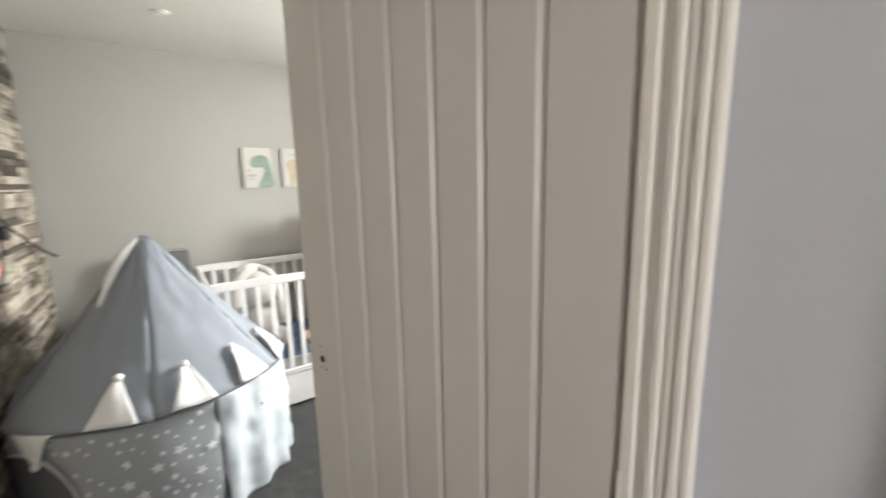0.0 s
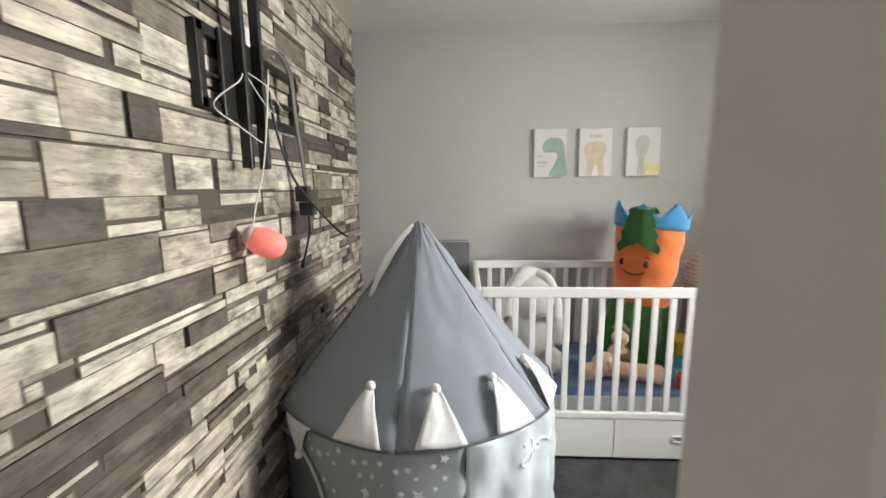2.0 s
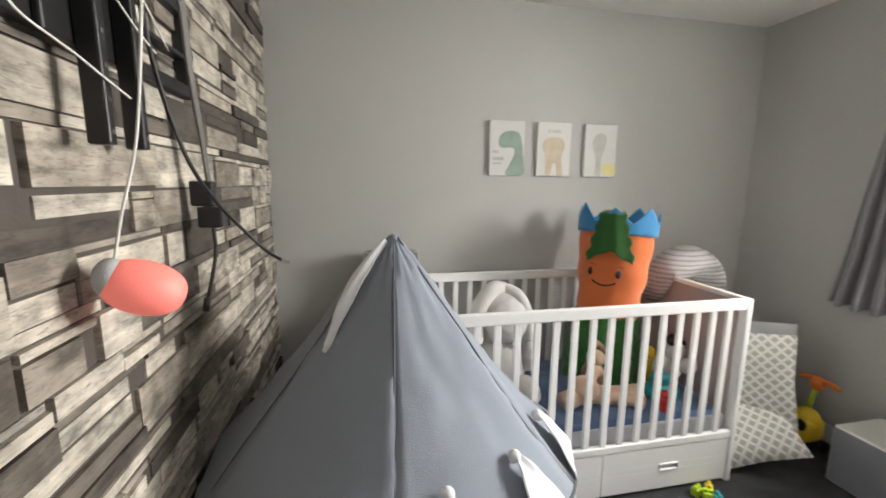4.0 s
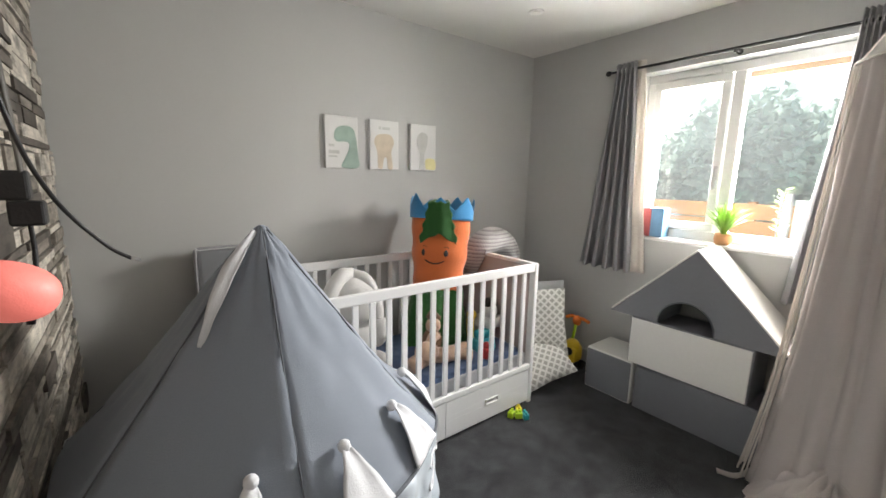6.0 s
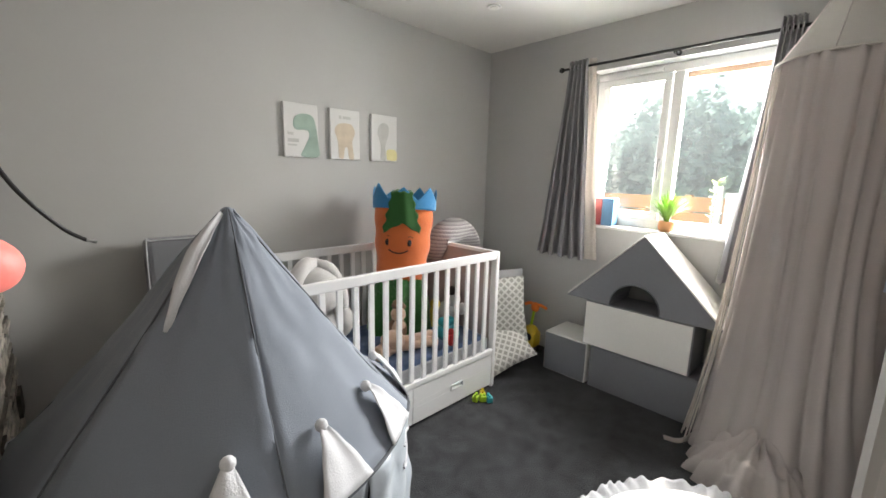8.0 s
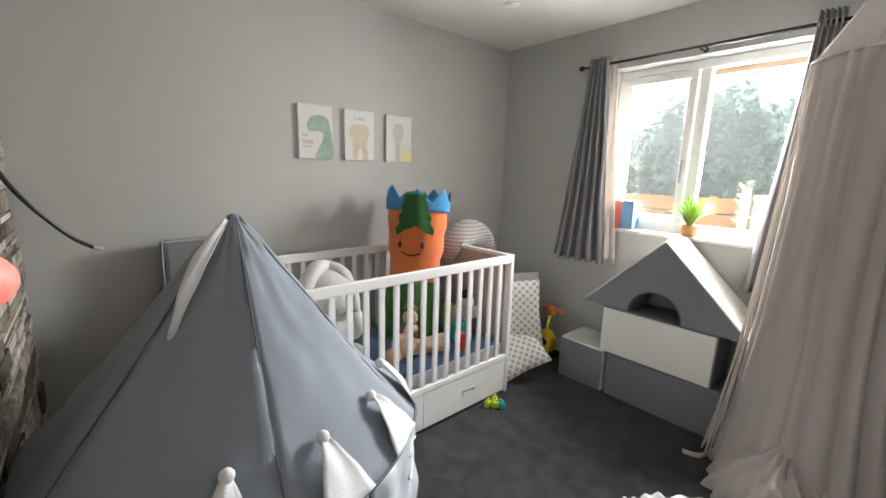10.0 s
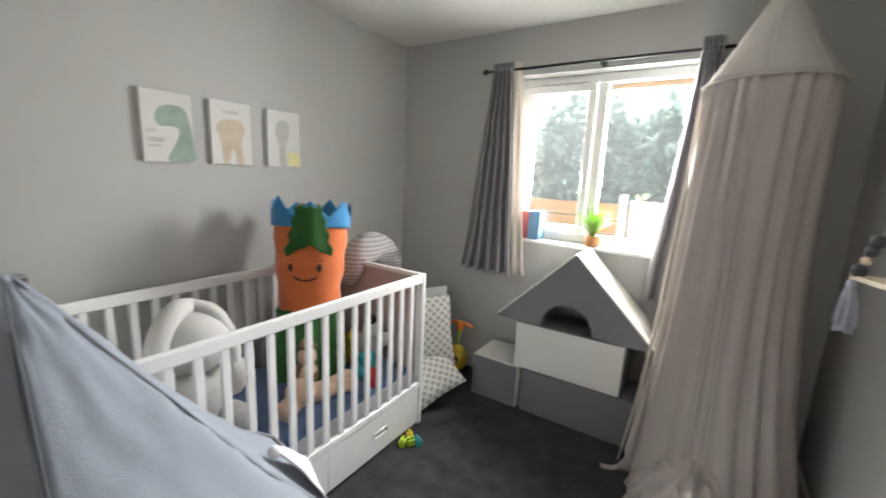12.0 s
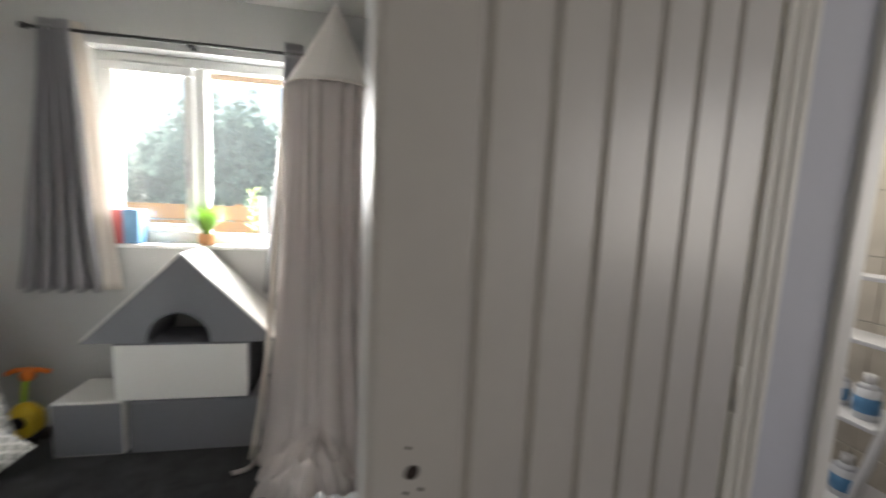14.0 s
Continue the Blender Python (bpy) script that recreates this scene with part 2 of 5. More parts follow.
FELT = mat("white_felt", (0.64, 0.65, 0.68), 0.95, 0.05, 160, 0.4, 260, sheen=0.2)
PIPING = mat("dark_grey_piping", (0.09, 0.10, 0.115), 0.85, 0.05, 120)
STAR = mat("white_star_print", (0.66, 0.69, 0.72), 0.85, 0.05, 160)
NET = mat("dark_tent_inside", (0.10, 0.11, 0.13), 0.9, 0.1, 160, 0.5, 300)
FOAM = mat("slate_vinyl", (0.185, 0.19, 0.21), 0.45, 0.05, 60, 0.25, 60, stains=0.06)
FOAMW = mat("white_vinyl", (0.78, 0.77, 0.74), 0.4, 0.03, 60, 0.2, 60, stains=0.04)
CURTAIN = mat("grey_curtain", (0.27, 0.265, 0.28), 0.75, 0.06, 160, 0.25, 320, sheen=0.3, trans=0.12)
LINING = mat("cream_curtain_lining", (0.66, 0.61, 0.56), 0.8, 0.05, 160, 0.25, 320, trans=0.3)
CANOPY = mat("taupe_muslin", (0.70, 0.645, 0.625), 0.85, 0.05, 160, 0.35, 300, sheen=0.25, stains=0.06, trans=0.5)
CANTOP = mat("cream_muslin", (0.60, 0.57, 0.54), 0.85, 0.05, 160, 0.35, 300, sheen=0.25, stains=0.05, trans=0.3)
BLACK = mat("black_steel", (0.012, 0.012, 0.013), 0.4, 0.05, 60, 0.05, 90)
RUBBER = mat("black_cable", (0.014, 0.014, 0.015), 0.5, 0.05, 60)
GREYCABLE = mat("grey_cable", (0.10, 0.095, 0.085), 0.45, 0.05, 60)
STEEL = mat("brushed_steel", (0.6, 0.6, 0.6), 0.3, 0.04, 60, metal=1.0)
CORD = mat("white_cord", (0.72, 0.71, 0.68), 0.8, 0.05, 160)
# The toy is no lamp; a weak glow is added to brighten its coral.
PINK = mat("self_lit_coral_silicone", (0.92, 0.23, 0.20), 0.5, 0.03, 40, emit=0.25)
ORANGE = mat("orange_plush", (0.72, 0.17, 0.045), 0.95, 0.08, 220, 0.5, 320, sheen=0.4)
BLUE = mat("blue_felt", (0.03, 0.22, 0.46), 0.95, 0.08, 200, 0.4, 320, sheen=0.3)
GREEN = mat("green_plush", (0.02, 0.115, 0.022), 0.95, 0.2, 120, 0.6, 220, sheen=0.3, island=0.3)
DARK = mat("dark_stitching", (0.02, 0.012, 0.01), 0.7, 0.05, 60)
BUNNY = mat("pale_grey_plush", (0.55, 0.54, 0.53), 0.97, 0.08, 160, 0.8, 200, sheen=0.4)
PEACH = mat("peach_plush", (0.62, 0.42, 0.30), 0.97, 0.08, 160, 0.8, 200, sheen=0.4)
SHEET = mat("denim_blue_sheet", (0.075, 0.13, 0.25), 0.9, 0.12, 40, 0.6, 30, sheen=0.2, stains=0.12)
BUMPER = mat("rosy_grey_panel", (0.42, 0.36, 0.345), 0.7, 0.04, 40)
KNIT = knit_mat()
TRELLIS = check_mat("trellis_cushion", (0.34, 0.335, 0.31), (0.64, 0.63, 0.60), 8.5)
GREYFAB = mat("mid_grey_upholstery", (0.20, 0.205, 0.22), 0.9, 0.08, 200, 0.4, 320, sheen=0.2)
PALEFAB = mat("pale_grey_upholstery", (0.50, 0.51, 0.53), 0.9, 0.05, 200, 0.4, 320)
YELLOW = mat("yellow_plastic", (0.75, 0.52, 0.03), 0.35, 0.03, 40)
ORPLAST = mat("orange_plastic", (0.80, 0.20, 0.03), 0.35, 0.03, 40)
TEAL = mat("teal_plastic", (0.02, 0.33, 0.38), 0.35, 0.03, 40)
LIME = mat("lime_plastic", (0.42, 0.62, 0.03), 0.35, 0.03, 40)
RED = mat("red_plastic", (0.55, 0.03, 0.03), 0.35, 0.03, 40)
REDCARD = mat("red_card", (0.42, 0.10, 0.10), 0.6, 0.1, 40)
BLUECARD = mat("blue_card", (0.16, 0.33, 0.52), 0.6, 0.2, 25, stains=0.2)
TERRA = mat("terracotta", (0.50, 0.24, 0.11), 0.8, 0.1, 60)
LEAF = mat("leaf_green", (0.15, 0.30, 0.035), 0.5, 0.12, 40, trans=0.35, island=0.25)
LEAFPALE = mat("pale_leaf_green", (0.36, 0.45, 0.17), 0.5, 0.12, 40, trans=0.4, island=0.2)
# Leaf colour is lifted to pale blue-green; glare haze is painted into it.
HEDGE = mat("hazed_hedge_leaves", (0.40, 0.54, 0.50), 0.8, 0.08, 12, trans=0.65, island=0.08)
BARK = mat("bark", (0.13, 0.10, 0.075), 0.9, 0.2, 30)
FENCE = mat("cedar_fence", (0.44, 0.22, 0.085), 0.75, 0.15, 20, 0.3, 60, stretch=(1, 1, 8), stains=0.1)
GRASS = mat("lawn_green", (0.08, 0.13, 0.04), 0.95, 0.25, 40, stains=0.2)
STONE = mat("pale_patio_stone", (0.42, 0.41, 0.38), 0.85, 0.12, 30)
GREYPANEL = mat("pale_grey_garden_panel", (0.45, 0.45, 0.47), 0.7, 0.06, 20)
CANVAS = mat("canvas_white", (0.66, 0.655, 0.64), 0.55, 0.03, 120, 0.2, 400)
INKGREEN = mat("green_watercolour", (0.30, 0.40, 0.345), 0.7, 0.3, 14, stains=0.25)
INKBEIGE = mat("beige_watercolour", (0.58, 0.49, 0.38), 0.7, 0.2, 20, stains=0.2)
INKGREY = mat("grey_watercolour", (0.50, 0.50, 0.48), 0.7, 0.2, 20, stains=0.2)
INKYEL = mat("yellow_watercolour", (0.72, 0.66, 0.34), 0.7, 0.1, 20)
INKDARK = mat("dark_ink", (0.22, 0.21, 0.21), 0.7, 0.1, 40)
PLY = mat("pale_birch", (0.66, 0.57, 0.43), 0.55, 0.08, 20, 0.1, 60, stretch=(1, 8, 8))
WALNUT = mat("brown_wood_toy", (0.20, 0.115, 0.065), 0.5, 0.15, 30)
BIRCHTOY = mat("light_wood_toy", (0.60, 0.44, 0.27), 0.5, 0.1, 30)
BEAD = mat("charcoal_bead", (0.07, 0.07, 0.075), 0.55, 0.08, 40)
TASSEL = mat("lavender_grey_yarn", (0.47, 0.48, 0.56), 0.95, 0.1, 200, island=0.15)
QUILT = mat("white_cotton_quilt", (0.76, 0.77, 0.77), 0.85, 0.05, 60, 0.5, 25, sheen=0.15, stains=0.06)
MARBLE = mat("cream_marble_tile", (0.60, 0.55, 0.46), 0.25, 0.15, 9, 0.02, 60, stains=0.15)
GROUT = mat("grout", (0.45, 0.43, 0.40), 0.9, 0.05, 60)
BOTTLE = mat("white_plastic_bottle", (0.75, 0.77, 0.80), 0.35, 0.02, 60)
BOTTLEBLUE = mat("blue_label", (0.10, 0.28, 0.50), 0.5, 0.05, 60)
GLOW = mat("spot_lens", (0.80, 0.79, 0.75), 0.3, 0.02, 60)
BACKING = mat("dark_wall_gaps", (0.075, 0.065, 0.056), 0.85, 0.2, 30)
BLOCKS = wood_block_mat("timber_print", False)
BLOCKS_JOINED = wood_block_mat("timber_print_joined", True)

# ---- mesh helpers ----


def finish(name, bm, material, parent=None, smooth=False):
    me = bpy.data.meshes.new(name)
    bm.normal_update()
    bm.to_mesh(me)
    bm.free()
    for m_ in (material if isinstance(material, (list, tuple)) else [material]):
        me.materials.append(m_)
    if smooth:
        for p in me.polygons:
            p.use_smooth = True
    ob = new(name, me)
    if parent is not None:
        ob.parent = parent
    return ob


def part(name, bm, material, parent, label="", smooth=False):
    ob = finish(name, bm, material, parent, smooth)
    return tagged(ob, label) if label else ob


def thing(name, label, category, group="", at=None):
    ob = new(name)
    ob.empty_display_size = 0.05
    if at is not None:
        ob.matrix_world = at
    return tagged(ob, label, category, group)


def solid(name, bm, material, label, category, group="", smooth=False):
    return tagged(finish(name, bm, material, None, smooth), label, category, group)


def box(bm, x0, x1, y0, y1, z0, z1, bev=0.0, seg=2, mi=0, m=None):
    """An upright box, its edges rounded by bev, in the bmesh."""
    r = bmesh.ops.create_cube(bm, size=1.0)
    vs = r["verts"]
    bmesh.ops.transform(bm, matrix=Matrix.Translation(((x0 + x1) / 2, (y0 + y1) / 2, (z0 + z1) / 2)) @ Matrix.Diagonal((x1 - x0, y1 - y0, z1 - z0, 1)), verts=vs)
    faces = list({f for v in vs for f in v.link_faces})
    if bev:
        edges = list({e for v in vs for e in v.link_edges})
        rr = bmesh.ops.bevel(bm, geom=edges, offset=bev, segments=seg, affect="EDGES", profile=0.5)
        vs = list({v for f in rr["faces"] for v in f.verts} | {v for v in vs if v.is_valid})
        faces = list({f for v in vs for f in v.link_faces})
    for f in faces:
        f.material_index = mi
    if m is not None:
        bmesh.ops.transform(bm, matrix=m, verts=vs)
    return vs


def boxes(*specs):
    bm = bmesh.new()
    for s in specs:
        box(bm, *s)
    return bm


def ball(bm, c, r, sx=1.0, sy=1.0, sz=1.0, u=16, v=10, mi=0, m=None):
    q = bmesh.ops.create_uvsphere(bm, u_segments=u, v_segments=v, radius=r)
    t = Matrix.Translation(c) @ (m if m is not None else Matrix()) @ Matrix.Diagonal((sx, sy, sz, 1))
    bmesh.ops.transform(bm, matrix=t, verts=q["verts"])
    for f in {f for w in q["verts"] for f in w.link_faces}:
        f.material_index = mi
        f.smooth = True
    return q["verts"]


def rod(bm, a, b, r, r2=None, seg=12, mi=0):
    a, b = Vector(a), Vector(b)
    d = b - a
    q = bmesh.ops.create_cone(bm, cap_ends=True, segments=seg, radius1=r, radius2=r if r2 is None else r2, depth=d.length)
    t = Matrix.Translation((a + b) / 2) @ d.to_track_quat("Z", "Y").to_matrix().to_4x4()
    bmesh.ops.transform(bm, matrix=t, verts=q["verts"])
    for f in {f for w in q["verts"] for f in w.link_faces}:
        f.material_index = mi
        f.smooth = len(f.verts) == 4
    return q["verts"]


def bezier(pts, n=8):
    """A smooth run of points through the given ones."""
    P = [Vector(p) for p in pts]
    P = [P[0] * 2 - P[1]] + P + [P[-1] * 2 - P[-2]]
    out = []
    for i in range(1, len(P) - 2):
        for k in range(n):
            t = k / n
            a, b, c, d = P[i - 1], P[i], P[i + 1], P[i + 2]
            out.append(0.5 * ((2 * b) + (c - a) * t + (2 * a - 5 * b + 4 * c - d) * t * t + (3 * b - a - 3 * c + d) * t ** 3))
    return out + [P[-2]]


def tube(bm, pts, r, seg=8, mi=0, n=8, smooth=True):
    P = bezier(pts, n) if len(pts) > 2 else [Vector(p) for p in pts]
    rings = []
    up = Vector((0, 0, 1))
    for i, p in enumerate(P):
        d = (P[min(i + 1, len(P) - 1)] - P[max(i - 1, 0)]).normalized()
        s = d.cross(up)
        if s.length < 0.05:
            s = d.cross(Vector((1, 0, 0)))
        s.normalize()
        w = s.cross(d)
        rings.append([bm.verts.new(p + r * (math.cos(k * math.tau / seg) * s + math.sin(k * math.tau / seg) * w)) for k in range(seg)])
    for a, b in zip(rings, rings[1:]):
        for k in range(seg):
            f = bm.faces.new((a[k], a[(k + 1) % seg], b[(k + 1) % seg], b[k]))
            f.smooth, f.material_index = smooth, mi
    for end in (rings[0][::-1], rings[-1]):
        f = bm.faces.new(end)
        f.material_index = mi


def grid_surface(bm, fn, nu, nv, closed_u=False, mi=0):
    """A sheet of nu x nv quads through fn(u, v), u and v in 0..1."""
    rows = [[bm.verts.new(fn(i / nu, j / nv)) for i in range(nu if closed_u else nu + 1)] for j in range(nv + 1)]
    for a, b in zip(rows, rows[1:]):
        for i in range(nu):
            k = (i + 1) % nu if closed_u else i + 1
            f = bm.faces.new((a[i], a[k], b[k], b[i]))
            f.smooth, f.material_index = True, mi
    return rows


def thicken(ob, t, offset=-1):
    md = ob.modifiers.new("thickness", "SOLIDIFY")
    md.thickness, md.offset = t, offset
    return ob


def prism(bm, outline, depth, m, mi=0):
    """A flat outline (x, z) pushed back by depth along y, placed by m."""
    a = [bm.verts.new(m @ Vector((x, 0, z))) for x, z in outline]
    b = [bm.verts.new(m @ Vector((x, depth, z))) for x, z in outline]
    fs = [bm.faces.new(a), bm.faces.new(b[::-1])]
    for i in range(len(a)):
        k = (i + 1) % len(a)
        fs.append(bm.faces.new((a[k], a[i], b[i], b[k])))
    for f in fs:
        f.material_index = mi
    bmesh.ops.recalc_face_normals(bm, faces=fs)
    return a + b

# ---- plan ----
WX, EX, NY, SY, CZ = -0.405, 2.56, 3.25, 0.62, 2.378       # brick-look wall, window wall, picture wall, shelf wall, ceiling
DY0, DY1 = 0.064, 0.140                                     # the wall that the door stands in
HX = 0.755                                                 # hall wall beside the door
OY0, OY1, OZ0, OZ1 = 1.27, 2.33, 1.02, 2.09                # window opening


def structure(name, bm, material, label):
    return tagged(finish(name, bm, material), label, kind="structure")


structure("floor", boxes((-0.55, 2.9, -2.2, 3.4, -0.12, 0.0)), CARPET, "dark charcoal carpet with trodden pile")
structure("ceiling", boxes((-0.55, 2.9, -2.2, 3.4, CZ, CZ + 0.12)), CEIL, "plain off-white painted ceiling")
structure("wall_north", boxes((WX - 0.12, EX + 0.3, NY, NY + 0.12, 0, CZ)), WALL, "plain light grey painted wall")
structure("wall_east", boxes((EX, EX + 0.30, SY - 0.1, NY, 0, OZ0), (EX, EX + 0.30, SY - 0.1, NY, OZ1, CZ), (EX, EX + 0.30, SY - 0.1, OY0, OZ0, OZ1), (EX, EX + 0.30, OY1, NY, OZ0, OZ1)), WALL, "light grey painted wall round the window")
structure("wall_south", boxes((HX + 0.0, EX, SY - 0.1, SY, 0, CZ)), WALL, "light grey painted wall behind the hanging shelf")
structure("wall_return", boxes((HX, HX + 0.1, DY1, SY - 0.1, 0, CZ)), WALL, "short grey wall behind the open door")
structure("wall_door", boxes((WX, -0.09, DY0, DY1, 0, CZ), (-0.09, HX, DY0, DY1, 2.06, CZ)), WALL, "grey wall with the doorway")
wall_west = structure("wall_west", boxes((WX - 0.12, WX - 0.012, -0.9, NY, 0, CZ)), BACKING, "feature wall papered with a print of stacked weathered grey timber blocks")
structure("wall_hall_east", boxes((HX, HX + 0.08, -0.16, DY1 - 0.001, 0, CZ), (HX, HX + 0.08, -2.0, -0.95, 0, CZ), (HX, HX + 0.08, -0.95, -0.16, 2.06, CZ)), HALL, "pale lilac-grey hall wall beside the doors")
# The opening in this unseen wall is made up, to go with the hall fill.
structure("wall_hall_south", boxes((-0.55, 2.2, -2.15, -2.03, 0, 0.95), (-0.55, 2.2, -2.15, -2.03, 2.1, CZ), (-0.55, -0.5, -2.15, -2.03, 0.95, 2.1), (0.35, 2.2, -2.15, -2.03, 0.95, 2.1)), HALL, "pale hall wall with an added, unseen opening for light")
structure("wall_hall_west", boxes((WX - 0.12, WX - 0.012, -2.03, -0.9, 0, CZ)), HALL, "plain pale hall wall")
structure("wall_bathroom_east", boxes((2.2, 2.3, -2.15, 0.1, 0, CZ)), HALL, "plain bathroom wall")
structure("wall_bathroom_north", boxes((HX + 0.08, 2.3, -0.12, -0.04, 0, CZ)), HALL, "plain bathroom wall")
bath = structure("wall_bathroom_tiled", boxes((HX + 0.08, 2.2, -1.50, -1.42, 0, CZ)), GROUT, "bathroom wall faced with cream marble tiles")
structure("baseboard_north", boxes((WX, EX, NY - 0.018, NY, 0, 0.10, 0.005)), WALL, "grey painted skirting board")
structure("baseboard_east", boxes((EX - 0.018, EX, SY, NY - 0.02, 0, 0.10, 0.005)), WALL, "grey painted skirting board")
structure("baseboard_south", boxes((HX + 0.02, EX - 0.02, SY, SY + 0.018, 0, 0.10, 0.005)), WALL, "grey painted skirting board")

# door lining and stepped architrave
lin = bmesh.new()
box(lin, HX - 0.02, HX - 0.002, DY0 - 0.002, DY1 + 0.002, 0, 2.06, 0.004)
box(lin, -0.09, -0.062, DY0 - 0.002, DY1 + 0.002, 0, 2.06, 0.004)
box(lin, -0.062, HX - 0.03, DY0 - 0.002, DY1 + 0.002, 2.032, 2.06, 0.004)
box(lin, HX - 0.034, HX - 0.02, DY0 + 0.012, DY1 - 0.045, 0, 2.03, 0.003)
structure("door_lining", lin, WHITE, "white painted door lining with a stop bead")
arch = bmesh.new()
for k, (w, d) in enumerate(((0.000, 0.010), (0.0145, 0.015), (0.029, 0.012), (0.0435, 0.018))):
    box(arch, HX - 0.012 - d, HX - 0.002, DY0 - 0.059 + w, DY0 - 0.059 + w + 0.013, 0, 2.1, 0.004)
structure("trim_architrave", arch, WHITE, "white moulded architrave on the hall side")

# ---- window ----
win = tagged(new("window_1"), "white two-light upvc window with open garden view", "window", kind="structure")
FX0, FX1 = 2.665, 2.735
fb = bmesh.new()
box(fb, FX0, FX1, OY0 + 0.003, OY1 - 0.003, OZ0 + 0.02, OZ0 + 0.08, 0.006)
box(fb, FX0, FX1, OY0 + 0.003, OY1 - 0.003, OZ1 - 0.055, OZ1 - 0.003, 0.006)
box(fb, FX0, FX1, OY0 + 0.003, OY0 + 0.055, OZ0 + 0.08, OZ1 - 0.055, 0.006)
box(fb, FX0, FX1, OY1 - 0.055, OY1 - 0.003, OZ0 + 0.08, OZ1 - 0.055, 0.006)
box(fb, FX0, FX1, 1.775, 1.835, OZ0 + 0.08, OZ1 - 0.055, 0.006)
part("window_frame", fb, UPVC, win)
cs = bmesh.new()
for y0, y1 in ((1.838, OY1 - 0.056),):
    z0, z1 = OZ0 + 0.082, OZ1 - 0.057
    w = 0.048
    box(cs, FX0 - 0.018, FX0 + 0.03, y0, y1, z0, z0 + w, 0.007)
    box(cs, FX0 - 0.018, FX0 + 0.03, y0, y1, z1 - w, z1, 0.007)
    box(cs, FX0 - 0.018, FX0 + 0.03, y0, y0 + w, z0 + w, z1 - w, 0.007)
    box(cs, FX0 - 0.018, FX0 + 0.03, y1 - w, y1, z0 + w, z1 - w, 0.007)
sash = part("casement", cs, UPVC, win, "white opening casement")
hb = bmesh.new()
box(hb, FX0 - 0.034, FX0 - 0.016, 1.848, 1.874, 1.42, 1.50, 0.005)
box(hb, FX0 - 0.052, FX0 - 0.034, 1.852, 1.870, 1.36, 1.49, 0.006)
part("handle", hb, STEEL, sash, "steel window handle")
vb = boxes((FX0 - 0.012, FX0 + 0.004, 1.90, 2.20, OZ1 - 0.048, OZ1 - 0.02, 0.004))
part("trickle_vent", vb, UPVC, win, "slim white trickle vent")
for y0, y1, z0, z1 in ((1.886, OY1 - 0.104, OZ0 + 0.130, OZ1 - 0.105), (OY0 + 0.055, 1.775, OZ0 + 0.08, OZ1 - 0.055)):
    p = part("pane", boxes((FX0 + 0.026, FX0 + 0.032, y0, y1, z0, z1)), GLASS, win)
    p.visible_shadow = False
blind = boxes((FX1 - 0.012, FX1 + 0.012, OY0 + 0.056, 1.775, OZ1 - 0.092, OZ1 - 0.056, 0.004))
part("rolled_awning", blind, WALNUT, win, "brown timber head above the pane")
sill = bmesh.new()
box(sill, EX - 0.03, FX0 + 0.0, OY0 + 0.002, OY1 - 0.002, OZ0 + 0.001, OZ0 + 0.022, 0.006)
part("window_sill", sill, WHITE, win, "white painted window board")
rv = bmesh.new()
box(rv, EX + 0.001, FX0, OY1 - 0.0025, OY1 + 0.0, OZ0 + 0.022, OZ1)
structure("trim_reveal", rv, WHITE, "white painted window reveal")

# ---- door ----
DA = 107.6
H0 = Vector((0.728, 0.100, 0.0))
du = Vector((math.cos(radians(DA)), math.sin(radians(DA)), 0))
DL, DT, DH = 0.781, 0.040, 2.03
door = tagged(new("door_1"), "open stone-grey painted tongue-and-groove door", "door", kind="structure")
door.matrix_world = Matrix.Translation(H0) @ Matrix.Rotation(radians(DA), 4, "Z")
# in the leaf's own axes x runs from hinge to free edge, +y is the face towards the hall
grooves = [0.133 + 0.1025 * k for k in range(6)]
edges_ = [0.0] + grooves + [DL]
for a, b in zip(edges_, edges_[1:]):
    bm = boxes((a + 0.0015, b - 0.0015, -DT, 0.0, 0.012, DH, 0.0085, 1))
    part("board", bm, DOOR, door)
core = boxes((0.004, DL - 0.004, -DT + 0.0075, -0.0075, 0.014, DH - 0.004))
part("core", core, DOOR, door, "recessed tongues between the boards")
# Flat discs on the face; their dark colour gives the shade inside holes.
hole = bmesh.new()
for x, z, r in ((0.722, 1.03, 0.0095), (0.728, 1.063, 0.0026), (0.709, 1.004, 0.003), (0.729, 1.005, 0.0026)):
    rod(hole, (x, -0.001, z), (x, 0.0006, z), r, seg=14)
part("latch_hole_discs", hole, DARK, door, "dark discs painted for the empty spindle and screw holes")
for z in (0.25, 1.0, 1.8):
    hg = bmesh.new()
    rod(hg, (-0.006, 0.004, z - 0.05), (-0.006, 0.004, z + 0.05), 0.006)
    part("hinge", hg, WHITE, door, "painted butt hinge")

# ---- ceiling spots ----


def spot(x, y):
    s = thing("ceiling_spot", "small white recessed ceiling downlight", "ceiling light", "ceiling downlights", Matrix.Translation((x, y, CZ)))
    bm = bmesh.new()
    rod(bm, (0, 0, -0.006), (0, 0, 0.0), 0.040, 0.045, 28)
    part("bezel", bm, WHITE, s)
    bm = bmesh.new()
    rod(bm, (0, 0, -0.010), (0, 0, -0.0061), 0.024, 0.026, 24)
    part("lens", bm, GLOW, s, "frosted lamp lens")


spot(1.84, 2.63)
spot(0.33, 2.52)
spot(2.25, 0.93)

